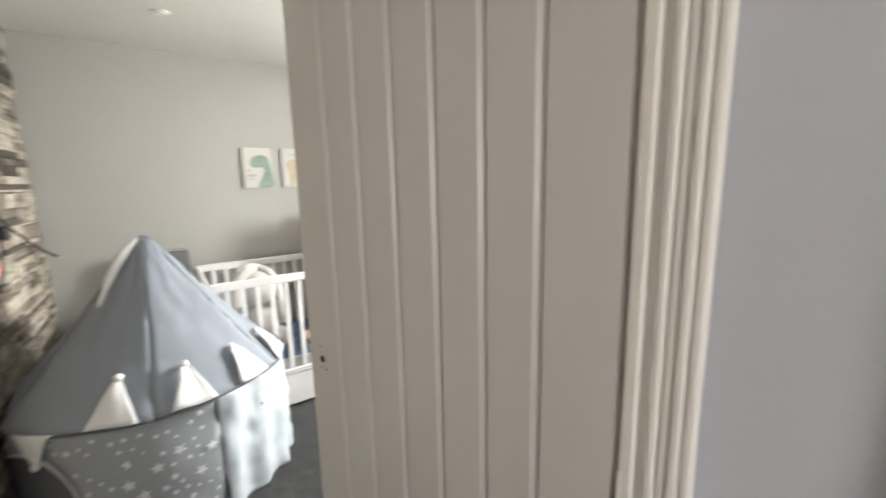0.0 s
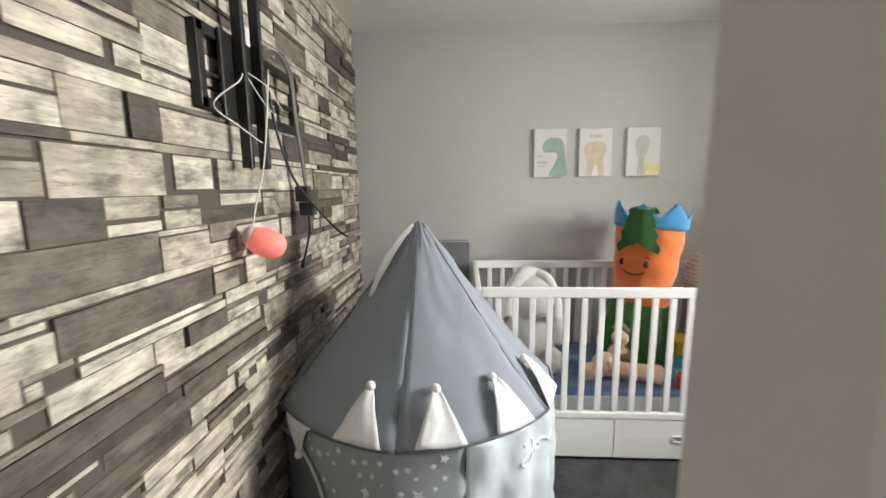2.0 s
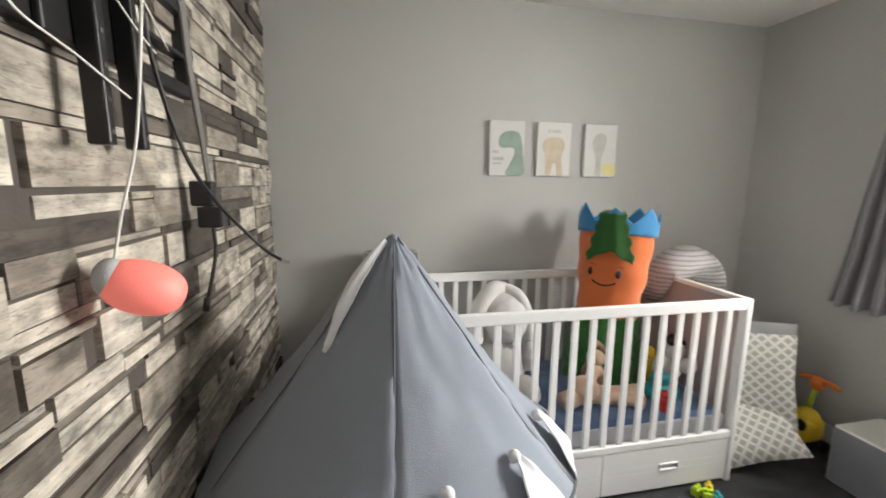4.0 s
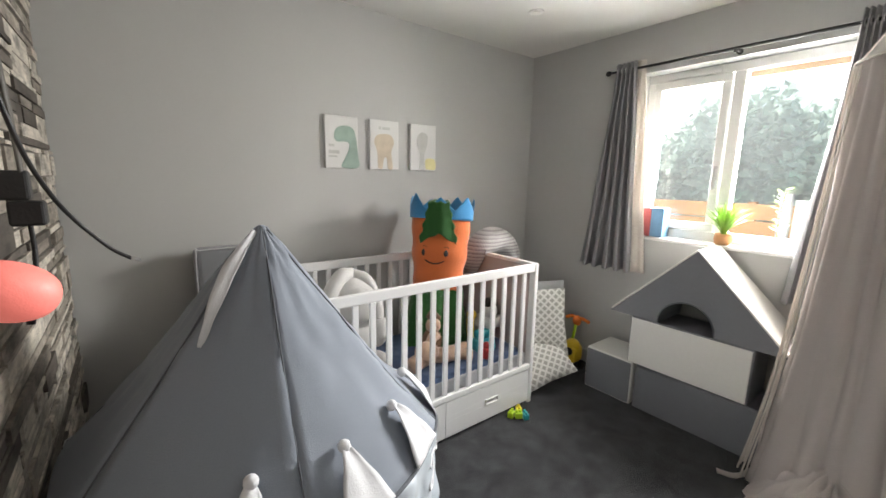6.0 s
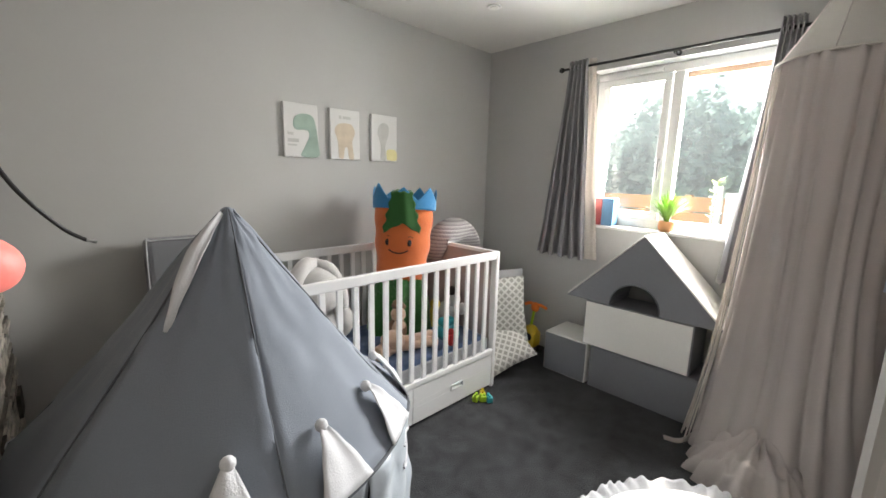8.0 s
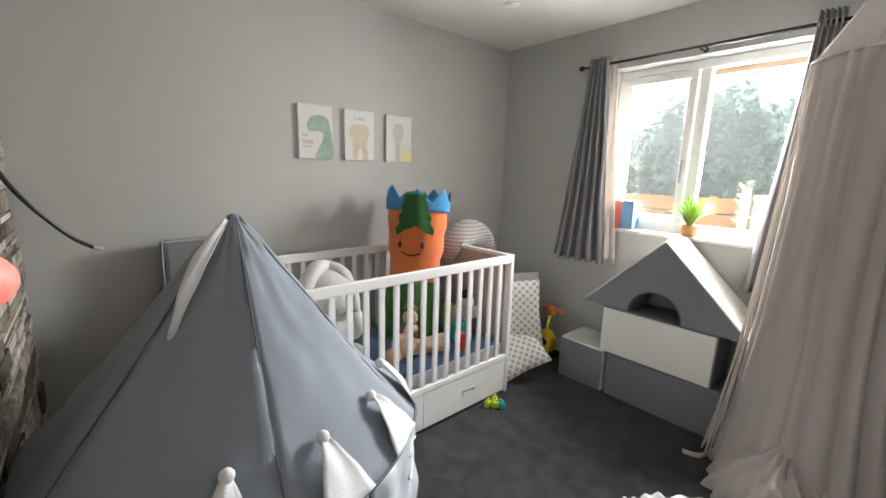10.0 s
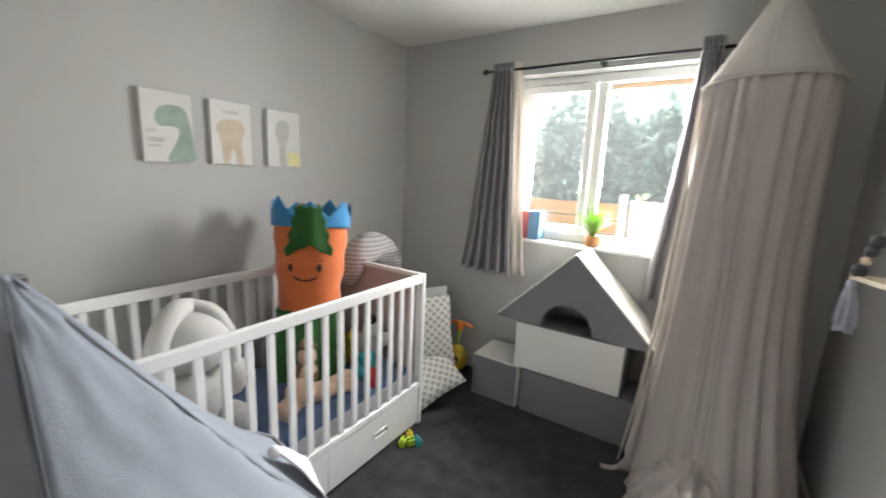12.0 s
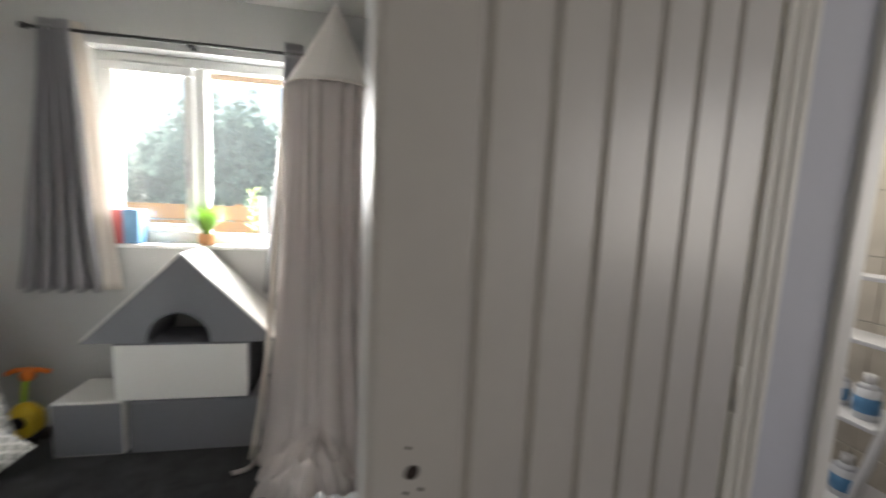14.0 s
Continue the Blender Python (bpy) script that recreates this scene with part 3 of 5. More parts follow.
# ---- curtain rod and curtains ----
RX, RZ = 2.49, 2.115
cr = thing("curtain_rod", "thin black metal curtain pole above the window", "curtain rod")
bm = bmesh.new()
rod(bm, (RX, 1.10, RZ), (RX, 2.52, RZ), 0.0085, seg=14)
part("pole", bm, BLACK, cr)
for y in (1.10, 2.525):
    bm = bmesh.new()
    ball(bm, (RX, y, RZ), 0.017, sy=1.2)
    part("finial", bm, BLACK, cr)
for y in (1.16, 1.79, 2.335):
    bm = bmesh.new()
    rod(bm, (RX, y, RZ), (EX, y, RZ - 0.004), 0.006)
    rod(bm, (EX - 0.006, y, RZ - 0.004), (EX, y, RZ - 0.004), 0.016)
    ball(bm, (RX, y, RZ - 0.014), 0.010)
    part("bracket", bm, BLACK, cr)


def curtain(y_top, y_bot, ztop, zbot, folds, depth, label, seed, lining_side):
    c = thing("curtain", label, "curtain", "pair of window curtains")
    rng = random.Random(seed)
    ph = [rng.uniform(-0.5, 0.5) for _ in range(8)]

    def fn(u, v):
        w = v ** 1.15
        y = (y_top[0] * (1 - w) + y_bot[0] * w) * (1 - u) + (y_top[1] * (1 - w) + y_bot[1] * w) * u
        a = folds * math.tau * u + 0.35 * math.sin(v * 3 + ph[0]) + 0.2 * math.sin(7 * u + ph[1])
        x = RX + depth * (0.75 + 0.45 * v) * math.sin(a) + 0.006 * math.sin(9 * v + 5 * u + ph[2])
        return Vector((x, y + 0.010 * v * math.sin(a * 2 + 1), ztop + (zbot - ztop) * v + 0.006 * math.sin(a) * (v > 0.99)))
    bm = bmesh.new()
    grid_surface(bm, fn, 90, 30)
    d = part("drape", bm, CURTAIN, c)
    thicken(d, 0.003, 0)
    e0 = (lining_side == "hi")
    bm = bmesh.new() if lining_side else None

    def edge(u, v):
        p = fn(1.0 if e0 else 0.0, v)
        s = -1 if p.y > 1.8 else 1
        return p + Vector((0.006 * math.sin(u * 9 + v * 4) + 0.012 * u, s * u * (0.050 + 0.035 * v), 0))
    if lining_side:
        grid_surface(bm, edge, 10, 24)
        thicken(part("lining", bm, LINING, c, "pale lining turned out at the edge"), 0.002, 0)
    for k in range(int(folds)):
        p = fn((k + 0.5) / folds, 0.02)
        bm = bmesh.new()
        pts = [(RX + 0.018 * math.cos(t), p.y, RZ + 0.018 * math.sin(t)) for t in [i * math.tau / 12 for i in range(13)]]
        tube(bm, pts, 0.003, 6, n=2)
        part("eyelet", bm, STEEL, c, "steel eyelet ring")
    return c


curtain((2.465, 2.325), (2.63, 2.235), 2.16, 0.79, 5, 0.030, "mid-grey lined curtain drawn to the side of the window", 3, "hi")
curtain((1.215, 1.31), (1.10, 1.42), 2.17, 0.79, 5, 0.028, "mid-grey curtain gathered behind the hanging canopy", 5, "")

# ---- pictures ----


def canvas(x0, label):
    c = thing("canvas_print", label, "picture", "row of animal prints", Matrix.Translation((x0, NY - 0.02, 1.445)))
    part("canvas", boxes((0, 0.208, 0, 0.02, 0, 0.305, 0.003)), CANVAS, c)
    return c


def blob(outline, depth=0.0012):
    bm = bmesh.new()
    prism(bm, outline, depth, Matrix.Translation((0, -depth - 0.0004, 0)))
    return bm


def smooth_outline(pts, n=5):
    q = bezier([(x, 0, z) for x, z in pts] + [(pts[0][0], 0, pts[0][1])], n)
    return [(p.x, p.z) for p in q[:-1]]


c1 = canvas(0.76, "white canvas print with a green dinosaur neck and head")
part("dinosaur_shape", blob(smooth_outline([(0.055, 0.205), (0.075, 0.235), (0.125, 0.25), (0.175, 0.235), (0.196, 0.17), (0.206, 0.08), (0.207, 0.008), (0.10, 0.006), (0.12, 0.06), (0.145, 0.11), (0.148, 0.145), (0.125, 0.158), (0.075, 0.155), (0.055, 0.175)])), INKGREEN, c1, "green watercolour shape")
part("caption", boxes((0.02, 0.055, -0.0012, 0.0, 0.125, 0.140), (0.02, 0.085, -0.0012, 0.0, 0.085, 0.105), (0.02, 0.072, -0.0012, 0.0, 0.064, 0.074)), INKGREY, c1, "small grey lettering")
c2 = canvas(1.048, "white canvas print with a beige animal figure")
part("animal_shape", blob(smooth_outline([(0.055, 0.01), (0.05, 0.11), (0.03, 0.17), (0.05, 0.21), (0.10, 0.222), (0.15, 0.215), (0.172, 0.17), (0.152, 0.11), (0.162, 0.01), (0.13, 0.006), (0.118, 0.07), (0.098, 0.07), (0.085, 0.006)])), INKBEIGE, c2, "beige watercolour shape")
part("caption", boxes((0.062, 0.078, -0.0012, 0.0, 0.247, 0.266), (0.088, 0.142, -0.0012, 0.0, 0.247, 0.264)), INKGREY, c2, "small grey lettering")
c3 = canvas(1.349, "white canvas print with a pale grey animal and yellow corner")
part("animal_shape", blob(smooth_outline([(0.07, 0.01), (0.075, 0.10), (0.05, 0.18), (0.06, 0.235), (0.10, 0.255), (0.135, 0.235), (0.135, 0.18), (0.11, 0.10), (0.112, 0.01)])), INKGREY, c3, "pale grey watercolour shape")
part("yellow_wash", blob(smooth_outline([(0.125, 0.01), (0.12, 0.07), (0.16, 0.085), (0.203, 0.07), (0.203, 0.01)])), INKYEL, c3, "yellow wash in the corner")

# ---- tent ----
CX0, CX1, CY0, CY1, CTOP = 0.36, 1.75, 2.42, 3.16, 0.905      # the cot, against which the tent leans
TX, TY, TZ, TR, HZ = 0.111, 2.205, 1.25, 0.568, 0.567
tent = thing("play_tent", "grey castle play tent with white pointed flaps and stars", "play tent", at=Matrix.Translation((TX, TY, 0)))
NP = 6
OFF = radians(-92)
WIDE, DEEP = 1.04, 0.965                # its hoop is pulled a little oval
LEAN = Vector((0.018, -0.079, 0))      # the tip hangs towards the hall


def pressed(p):
    """Cloth that would pass the timber-print wall or the cot lies against it."""
    if p.x + TX > 0.30:
        p.y = min(p.y, CY0 - 0.022 - TY)
    p.x = max(p.x, WX + 0.018 - TX)
    return p



def tent_roof(ang, s):
    """A point of the roof: s runs from the tip to the hem."""
    k = (ang - OFF) / (math.tau / NP)
    fr = k - math.floor(k)
    sag = math.sin(fr * math.pi)
    r = 0.012 + (TR - 0.012) * s
    rr = r * (1 - 0.085 * sag * min(1, s * 3) * (1.0 - 0.72 * s ** 3)) * (1 - 0.05 * math.sin(s * math.pi))
    wr = 0.006 * noise.noise((ang * 5, s * 7, 1.3)) + 0.004 * noise.noise((ang * 13, s * 13, 4.0))
    return pressed(Vector((WIDE * (rr + wr) * math.cos(ang), DEEP * (rr + wr) * math.sin(ang), TZ - (TZ - HZ) * s + wr)) + LEAN * (1 - s))


for k in range(NP):
    bm = bmesh.new()
    a0 = OFF + k * math.tau / NP
    grid_surface(bm, lambda u, v: tent_roof(a0 + 0.001 + u * (math.tau / NP - 0.002), v), 14, 26)
    thicken(part("roof_panel", bm, TENT, tent), 0.002, 0)
    bm = bmesh.new()
    tube(bm, [tent_roof(a0, s) + Vector((0, 0, 0.001)) for s in (0.0, 0.2, 0.4, 0.6, 0.8, 1.0)], 0.0026, 6)
    part("seam_piping", bm, PIPING, tent, "raised seam between roof panels")
bm = bmesh.new()
tube(bm, [tent_roof(OFF + a * math.tau / 48, 1.0) + Vector((0, 0, 0)) for a in range(49)], 0.006, 8, n=3)
part("hem_piping", bm, PIPING, tent, "dark piping round the roof hem")


def wall_pt(ang, v):
    """A point of the tent wall: v from the hem to the floor."""
    k = (ang - OFF) / (math.tau / NP)
    sag = math.sin((k - math.floor(k)) * math.pi)
    r = (TR - 0.012 + 0.010 * v) * (1 - 0.022 * sag) + 0.008 * noise.noise((ang * 4, v * 3, 7)) + 0.004 * noise.noise((ang * 14, v * 9, 2))
    return pressed(Vector((WIDE * r * math.cos(ang), DEEP * r * math.sin(ang), HZ - 0.004 - (HZ - 0.008) * v)))


D0, D1 = radians(-69), radians(8)
bm = bmesh.new()
grid_surface(bm, lambda u, v: wall_pt(D1 + u * (math.tau - (D1 - D0)), v), 90, 24)
thicken(part("wall_cloth", bm, TENTW, tent, "pale grey star-printed side wall"), 0.002, 0)
bm = bmesh.new()


def door_pt(u, v):
    a = D0 + u * (D1 - D0)
    p = wall_pt(a, v)
    w = 0.012 * math.sin(a * 22 + 2 * v) * (0.3 + v) + 0.010 * noise.noise((a * 6, v * 6, 9))
    return Vector((p.x + (w + 0.006) * math.cos(a), p.y + (w + 0.006) * math.sin(a), p.z))


grid_surface(bm, door_pt, 60, 40)
doorp = thicken(part("door_flap", bm, SATIN, tent, "shiny ice-blue satin door flap"), 0.002, 0)
# stitched script on the flap, drawn as loops
bm = bmesh.new()
loops = [(0.30, 0.13), (0.36, 0.11), (0.37, 0.20), (0.33, 0.27), (0.28, 0.24), (0.36, 0.19), (0.41, 0.17), (0.44, 0.21), (0.40, 0.22), (0.42, 0.17), (0.48, 0.18), (0.51, 0.21), (0.55, 0.17)]
tube(bm, [door_pt(u, v) * 1.0 + Vector((math.cos(D0 + u * (D1 - D0)), math.sin(D0 + u * (D1 - D0)), 0)) * 0.004 for u, v in loops], 0.004, 6)
part("embroidery", bm, FELT, tent, "white stitched loops of script")
# round mesh window with piping
WA = radians(-141)
for nm, rad_, m_ in (("window_net", 0.0, NET), ("window_piping", 1.0, PALEFAB)):
    bm = bmesh.new()
    if rad_ == 0:
        grid_surface(bm, lambda u, v: wall_pt(WA + 0.36 * v * math.cos(u * math.tau), 0.52 + 0.36 * v * math.sin(u * math.tau)) * 1.0 + Vector((math.cos(WA), math.sin(WA), 0)) * 0.006, 28, 5, True)
        part(nm, bm, m_, tent, "dark round mesh window")
    else:
        tube(bm, [wall_pt(WA + 0.37 * math.cos(t), 0.52 + 0.37 * math.sin(t)) + Vector((math.cos(WA), math.sin(WA), 0)) * 0.008 for t in [i * math.tau / 24 for i in range(25)]], 0.006, 6, n=2)
        part(nm, bm, m_, tent, "pale piping round the window")
# pointed flaps with small bobbles
rng = random.Random(11)
for k in range(13):
    fa = radians(-105 + 27.7 * k)
    hw = 0.152
    folded = k > 3
    bm = bmesh.new()

    def flap(u, v):
        s = 1.0 - 0.20 * v
        wdt = hw * (1 - v) ** 0.85 + 0.018 * v
        a = fa + wdt * (u * 2 - 1)
        p = tent_roof(a, s)
        lift = 0.012 + 0.022 * math.sin(v * 2.2) + 0.006 * math.sin(u * 5 + k)
        if folded:
            p = tent_roof(a, 1.0)
            p.z -= 0.13 * v - 0.022 * math.sin(v * math.pi)
            lift = 0.010 + 0.010 * math.sin(v * math.pi)
        return p + Vector((math.cos(fa) * 0.55, math.sin(fa) * 0.55, 0.8)) * lift
    grid_surface(bm, flap, 8, 10)
    fl = thicken(part("pointed_flap", bm, FELT, tent, "white felt pointed flap"), 0.004, 0)
    bm = bmesh.new()
    ball(bm, flap(0.5, 1.0), 0.017, u=12, v=8)
    part("bobble", bm, FELT, fl)
# cloth draped at the tip
bm = bmesh.new()
da = radians(-140)
grid_surface(bm, lambda u, v: tent_roof(da + (u - 0.5) * 2 * (0.045 * math.sin(min(v * 1.6, 1) * math.pi / 2) * (1 - max(0, v - 0.25) / 0.75) ** 0.8 + 0.003) / (0.05 + 0.36 * v), 0.015 + 0.40 * v) + Vector((math.cos(da), math.sin(da), 0.7)) * (0.004 + 0.022 * math.sin(v * math.pi) + 0.006 * math.sin(u * 5)), 8, 16)
thicken(part("tip_flap", bm, FELT, tent, "pale grey loose flap at the tip"), 0.003, 0)
bm = bmesh.new()
ball(bm, LEAN + Vector((0, 0, TZ - 0.004)), 0.016, sz=0.8)
part("tip_cap", bm, TENT, tent)
# tie bows at the side
for a, v in ((radians(12), 0.08), (radians(14), 0.34)):
    p = wall_pt(a, v) + Vector((math.cos(a), math.sin(a), 0)) * 0.012
    t = Vector((-math.sin(a), math.cos(a), 0))
    bm = bmesh.new()
    tube(bm, [p, p + t * 0.03 + Vector((0, 0, 0.02)), p + t * 0.04, p, p - t * 0.03 + Vector((0, 0, 0.02)), p - t * 0.035 - Vector((0, 0, 0.01)), p, p - Vector((0, 0, 0.07)) + t * 0.015], 0.004, 6)
    part("tie_bow", bm, FELT, tent, "white tied ribbon")

# star mesh shared by all printed stars
sb = bmesh.new()
prism(sb, [((1.0 if i % 2 == 0 else 0.45) * math.sin(i * math.pi / 5), (1.0 if i % 2 == 0 else 0.45) * math.cos(i * math.pi / 5)) for i in range(10)], 0.05, Matrix())
star_me = bpy.data.meshes.new("star")
sb.to_mesh(star_me)
sb.free()
star_me.materials.append(STAR)
rng = random.Random(4)
done = []
tries = 0
while len(done) < 120 and tries < 6000:
    tries += 1
    a, v, sz = rng.uniform(radians(-176), radians(-72)), rng.uniform(0.05, 0.97), rng.choice((0.010, 0.013, 0.017, 0.026))
    if abs((a - WA) / 0.42) ** 2 + abs((v - 0.52) / 0.42) ** 2 < 1:
        continue
    p = wall_pt(a, v)
    if any((p - q).length < sz + s2 + 0.012 for q, s2 in done):
        continue
    done.append((p, sz))
    st = new("star", star_me)
    st.parent = tent
    o = p + Vector((math.cos(a), math.sin(a), 0)) * 0.004
    st.matrix_local = Matrix.Translation(o) @ Matrix.Rotation(a + math.pi / 2, 4, "Z") @ Matrix.Rotation(rng.uniform(0, 1.2), 4, "Y") @ Matrix.Diagonal((sz, 0.03, sz, 1))

# ---- cot ----
cot = thing("cot_bed", "white wooden slatted cot with two drawers below", "cot")
for x0, x1 in ((CX0, CX0 + 0.03), (CX1 - 0.03, CX1)):
    part("end_panel", boxes((x0, x1, CY0, CY1, 0.0, CTOP, 0.006)), COT, cot)
part("padded_end", boxes((CX1 - 0.036, CX1 - 0.031, CY0 + 0.04, CY1 - 0.04, 0.30, CTOP - 0.02, 0.002)), BUMPER, cot, "rosy-grey inner face of the end panel")
for y0 in (CY0, CY1 - 0.026):
    part("top_rail", boxes((CX0 + 0.03, CX1 - 0.03, y0, y0 + 0.026, CTOP - 0.05, CTOP, 0.006)), COT, cot)
    part("bottom_rail", boxes((CX0 + 0.03, CX1 - 0.03, y0, y0 + 0.026, 0.232, 0.266, 0.005)), COT, cot)
slat_bm = boxes((-0.0145, 0.0145, -0.008, 0.008, 0.0, CTOP - 0.05 - 0.266, 0.004))
slat0 = part("slat", slat_bm, COT, cot)
NS = 15
pitch = (CX1 - CX0 - 0.06) / (NS + 1)
for j, y0 in enumerate((CY0 + 0.013, CY1 - 0.013)):
    for i in range(NS):
        s = slat0 if (i == 0 and j == 0) else new("slat", slat0.data)
        s.parent = cot
        s.location = (CX0 + 0.03 + pitch * (i + 1), y0, 0.266)
for x0, x1 in ((CX0 + 0.033, 1.0585), (1.0615, CX1 - 0.033)):
    mid = 1.40 if x0 > 1 else 0.72
    bm = bmesh.new()
    box(bm, x0, x1, CY0 + 0.004, CY0 + 0.022, 0.018, 0.130 - 0.016, 0.003)
    box(bm, x0, x1, CY0 + 0.004, CY0 + 0.022, 0.130 + 0.012, 0.228, 0.003)
    box(bm, x0, mid - 0.05, CY0 + 0.004, CY0 + 0.022, 0.112, 0.144, 0.002)
    box(bm, mid + 0.05, x1, CY0 + 0.004, CY0 + 0.022, 0.112, 0.144, 0.002)
    dr = part("drawer", bm, COT, cot, "white drawer front with a slot grip")
    part("grip", boxes((mid - 0.052, mid - 0.046, CY0 - 0.002, CY0 + 0.02, 0.110, 0.146, 0.002), (mid + 0.046, mid + 0.052, CY0 - 0.002, CY0 + 0.02, 0.110, 0.146, 0.002), (mid - 0.046, mid + 0.046, CY0 - 0.002, CY0 + 0.02, 0.110, 0.116, 0.002), (mid - 0.046, mid + 0.046, CY0 - 0.002, CY0 + 0.02, 0.140, 0.146, 0.002)), COT, dr, "white rim of the slot grip")
    part("drawer_box", boxes((x0 + 0.01, x1 - 0.01, CY0 + 0.024, CY1 - 0.05, 0.02, 0.2)), COT, dr)
part("mattress_base", boxes((CX0 + 0.03, CX1 - 0.037, CY0 + 0.027, CY1 - 0.027, 0.205, 0.230)), COT, cot)
bm = bmesh.new()


def matt(u, v):
    x, y = CX0 + 0.034 + u * (CX1 - CX0 - 0.075), CY0 + 0.029 + v * (CY1 - CY0 - 0.058)
    e = min(u, 1 - u, v * 0.55, (1 - v) * 0.55)
    return Vector((x, y, 0.232 + (0.125 * min(1, (e / 0.012)) ** 0.5 if e > 0 else 0) + 0.010 * noise.noise((x * 7, y * 7, 0)) + 0.005 * noise.noise((x * 20, y * 20, 3))))


grid_surface(bm, matt, 90, 60)
mt = thing("mattress", "cot mattress under a rumpled denim-blue sheet", "mattress")
part("fitted_sheet", bm, SHEET, mt, "rumpled denim-blue sheet", smooth=True)
part("core", boxes((CX0 + 0.036, CX1 - 0.043, CY0 + 0.031, CY1 - 0.031, 0.231, 0.335, 0.01)), PALEFAB, mt)

# carrot-shaped soft toy
CC = Vector((1.315, 2.885, 0.36))
lean = Matrix.Translation(CC) @ Matrix.Rotation(radians(-42), 4, "Z") @ Matrix.Rotation(radians(-6), 4, "X") @ Matrix.Rotation(radians(2), 4, "Y")
ct = thing("carrot_soft_toy", "large orange carrot-shaped plush with blue crown and green leaf", "soft toy")


def carrot_r(v):
    return 0.150 + 0.043 * v ** 0.8


def carrot(u, v):
    a = u * math.tau
    crease = 0.004 * math.sin(v * 19 + 1.5 * math.sin(a)) + 0.006 * noise.noise((math.cos(a) * 2, math.sin(a) * 2, v * 5))
    r = carrot_r(v) + crease
    if v > 0.985:
        r *= 0.7
    return lean @ Vector((r * math.cos(a), 0.72 * r * math.sin(a), 0.34 + 0.49 * v))


bm = bmesh.new()
rows_ = grid_surface(bm, carrot, 44, 40, True)
bm.faces.new(rows_[-1])
part("body", bm, ORANGE, ct, smooth=True)


def stem(u, v):
    a = u * math.tau
    r = 0.150 + 0.02 * math.sin(a * 7) + 0.014 * noise.noise((math.cos(a) * 5, math.sin(a) * 5, v * 9)) + 0.05 * (1 - v)
    return lean @ Vector((r * math.cos(a), 0.75 * r * math.sin(a), -0.02 + 0.37 * v))


bm = bmesh.new()
grid_surface(bm, stem, 60, 24, True)
rg = random.Random(2)
for _ in range(420):
    u, v = rg.random(), rg.random()
    p = stem(u, v)
    d = Vector((math.cos(u * math.tau), math.sin(u * math.tau), rg.uniform(-0.8, 0.5))) * 0.025
    w = Vector((-math.sin(u * math.tau), math.cos(u * math.tau), 0)) * 0.004
    bm.faces.new([bm.verts.new(q) for q in (p - w, p + w, p + d)])
part("shaggy_base", bm, GREEN, ct, "dark green shaggy skirt")


def crown(u, v):
    a = u * math.tau
    k = u * 7 + 0.25
    zig = 1 - abs((k % 1.0) - 0.5) * 2
    tall = 0.088 + 0.014 * math.sin(math.floor(k) * 2.1)
    return lean @ Vector(((0.199 + 0.003 * v) * math.cos(a), 0.74 * (0.199 + 0.003 * v) * math.sin(a), 0.785 + v * (0.056 + tall * zig)))


bm = bmesh.new()
grid_surface(bm, crown, 96, 6, True)
thicken(part("crown", bm, BLUE, ct, "blue felt zigzag crown"), 0.004, 0)


def tuft(u, v):
    x = (u - 0.5) * 2
    half = (0.046 + 0.072 * v ** 1.1) * (1 + 0.07 * math.sin(v * 30) * abs(x) ** 3)
    drop = 0.285 * max(0.0, v - 0.16) * (1 + 0.16 * abs(x) * v - 0.10 * (1 - abs(x)) * v)
    rise = 0.045 * math.sin(min(1, v / 0.3) * math.pi / 2)
    ph = min(1.0, v / 0.26)
    y = 0.03 - 0.177 * ph - 0.012 * math.sin(x * 4 + 1) * v
    return lean @ Vector((-0.012 + x * half + 0.012 * v, y - 0.008 * (1 - x * x), 0.868 + rise - drop + 0.004 * math.sin(x * 9)))


bm = bmesh.new()
grid_surface(bm, tuft, 18, 48)
thicken(part("leaf_tuft", bm, GREEN, ct, "green fleece leaf folded over the top"), 0.006, 0)


def face_y(x, v):
    r = carrot_r(v)
    return -0.72 * math.sqrt(max(0.0, r * r - x * x))


for sx in (-0.085, 0.052):
    bm = bmesh.new()
    y = face_y(sx, 0.49)
    ball(bm, lean @ Vector((sx, y - 0.001, 0.578)), 0.0195, sy=0.45, sz=1.15, u=14, v=10)
    e = part("eye", bm, DARK, ct)
    bm = bmesh.new()
    ball(bm, lean @ Vector((sx - 0.003, y - 0.0095, 0.585)), 0.0055, sy=0.4, u=8, v=6)
    part("glint", bm, FELT, e)
    bm = bmesh.new()
    tube(bm, [lean @ Vector((sx + d, face_y(sx + d, 0.55) - 0.001, 0.611 + 0.007 * (1 - (d / 0.016) ** 2))) for d in (-0.016, 0, 0.016)], 0.0022, 6)
    part("eyebrow", bm, DARK, ct)
bm = bmesh.new()
tube(bm, [lean @ Vector((-0.018 + d, face_y(-0.018 + d, 0.36) - 0.001, 0.512 + 0.020 * (d / 0.06) ** 2)) for d in (-0.06, -0.04, -0.02, 0, 0.02, 0.04, 0.06)], 0.0042, 6)
part("mouth", bm, DARK, ct, "dark stitched smile")

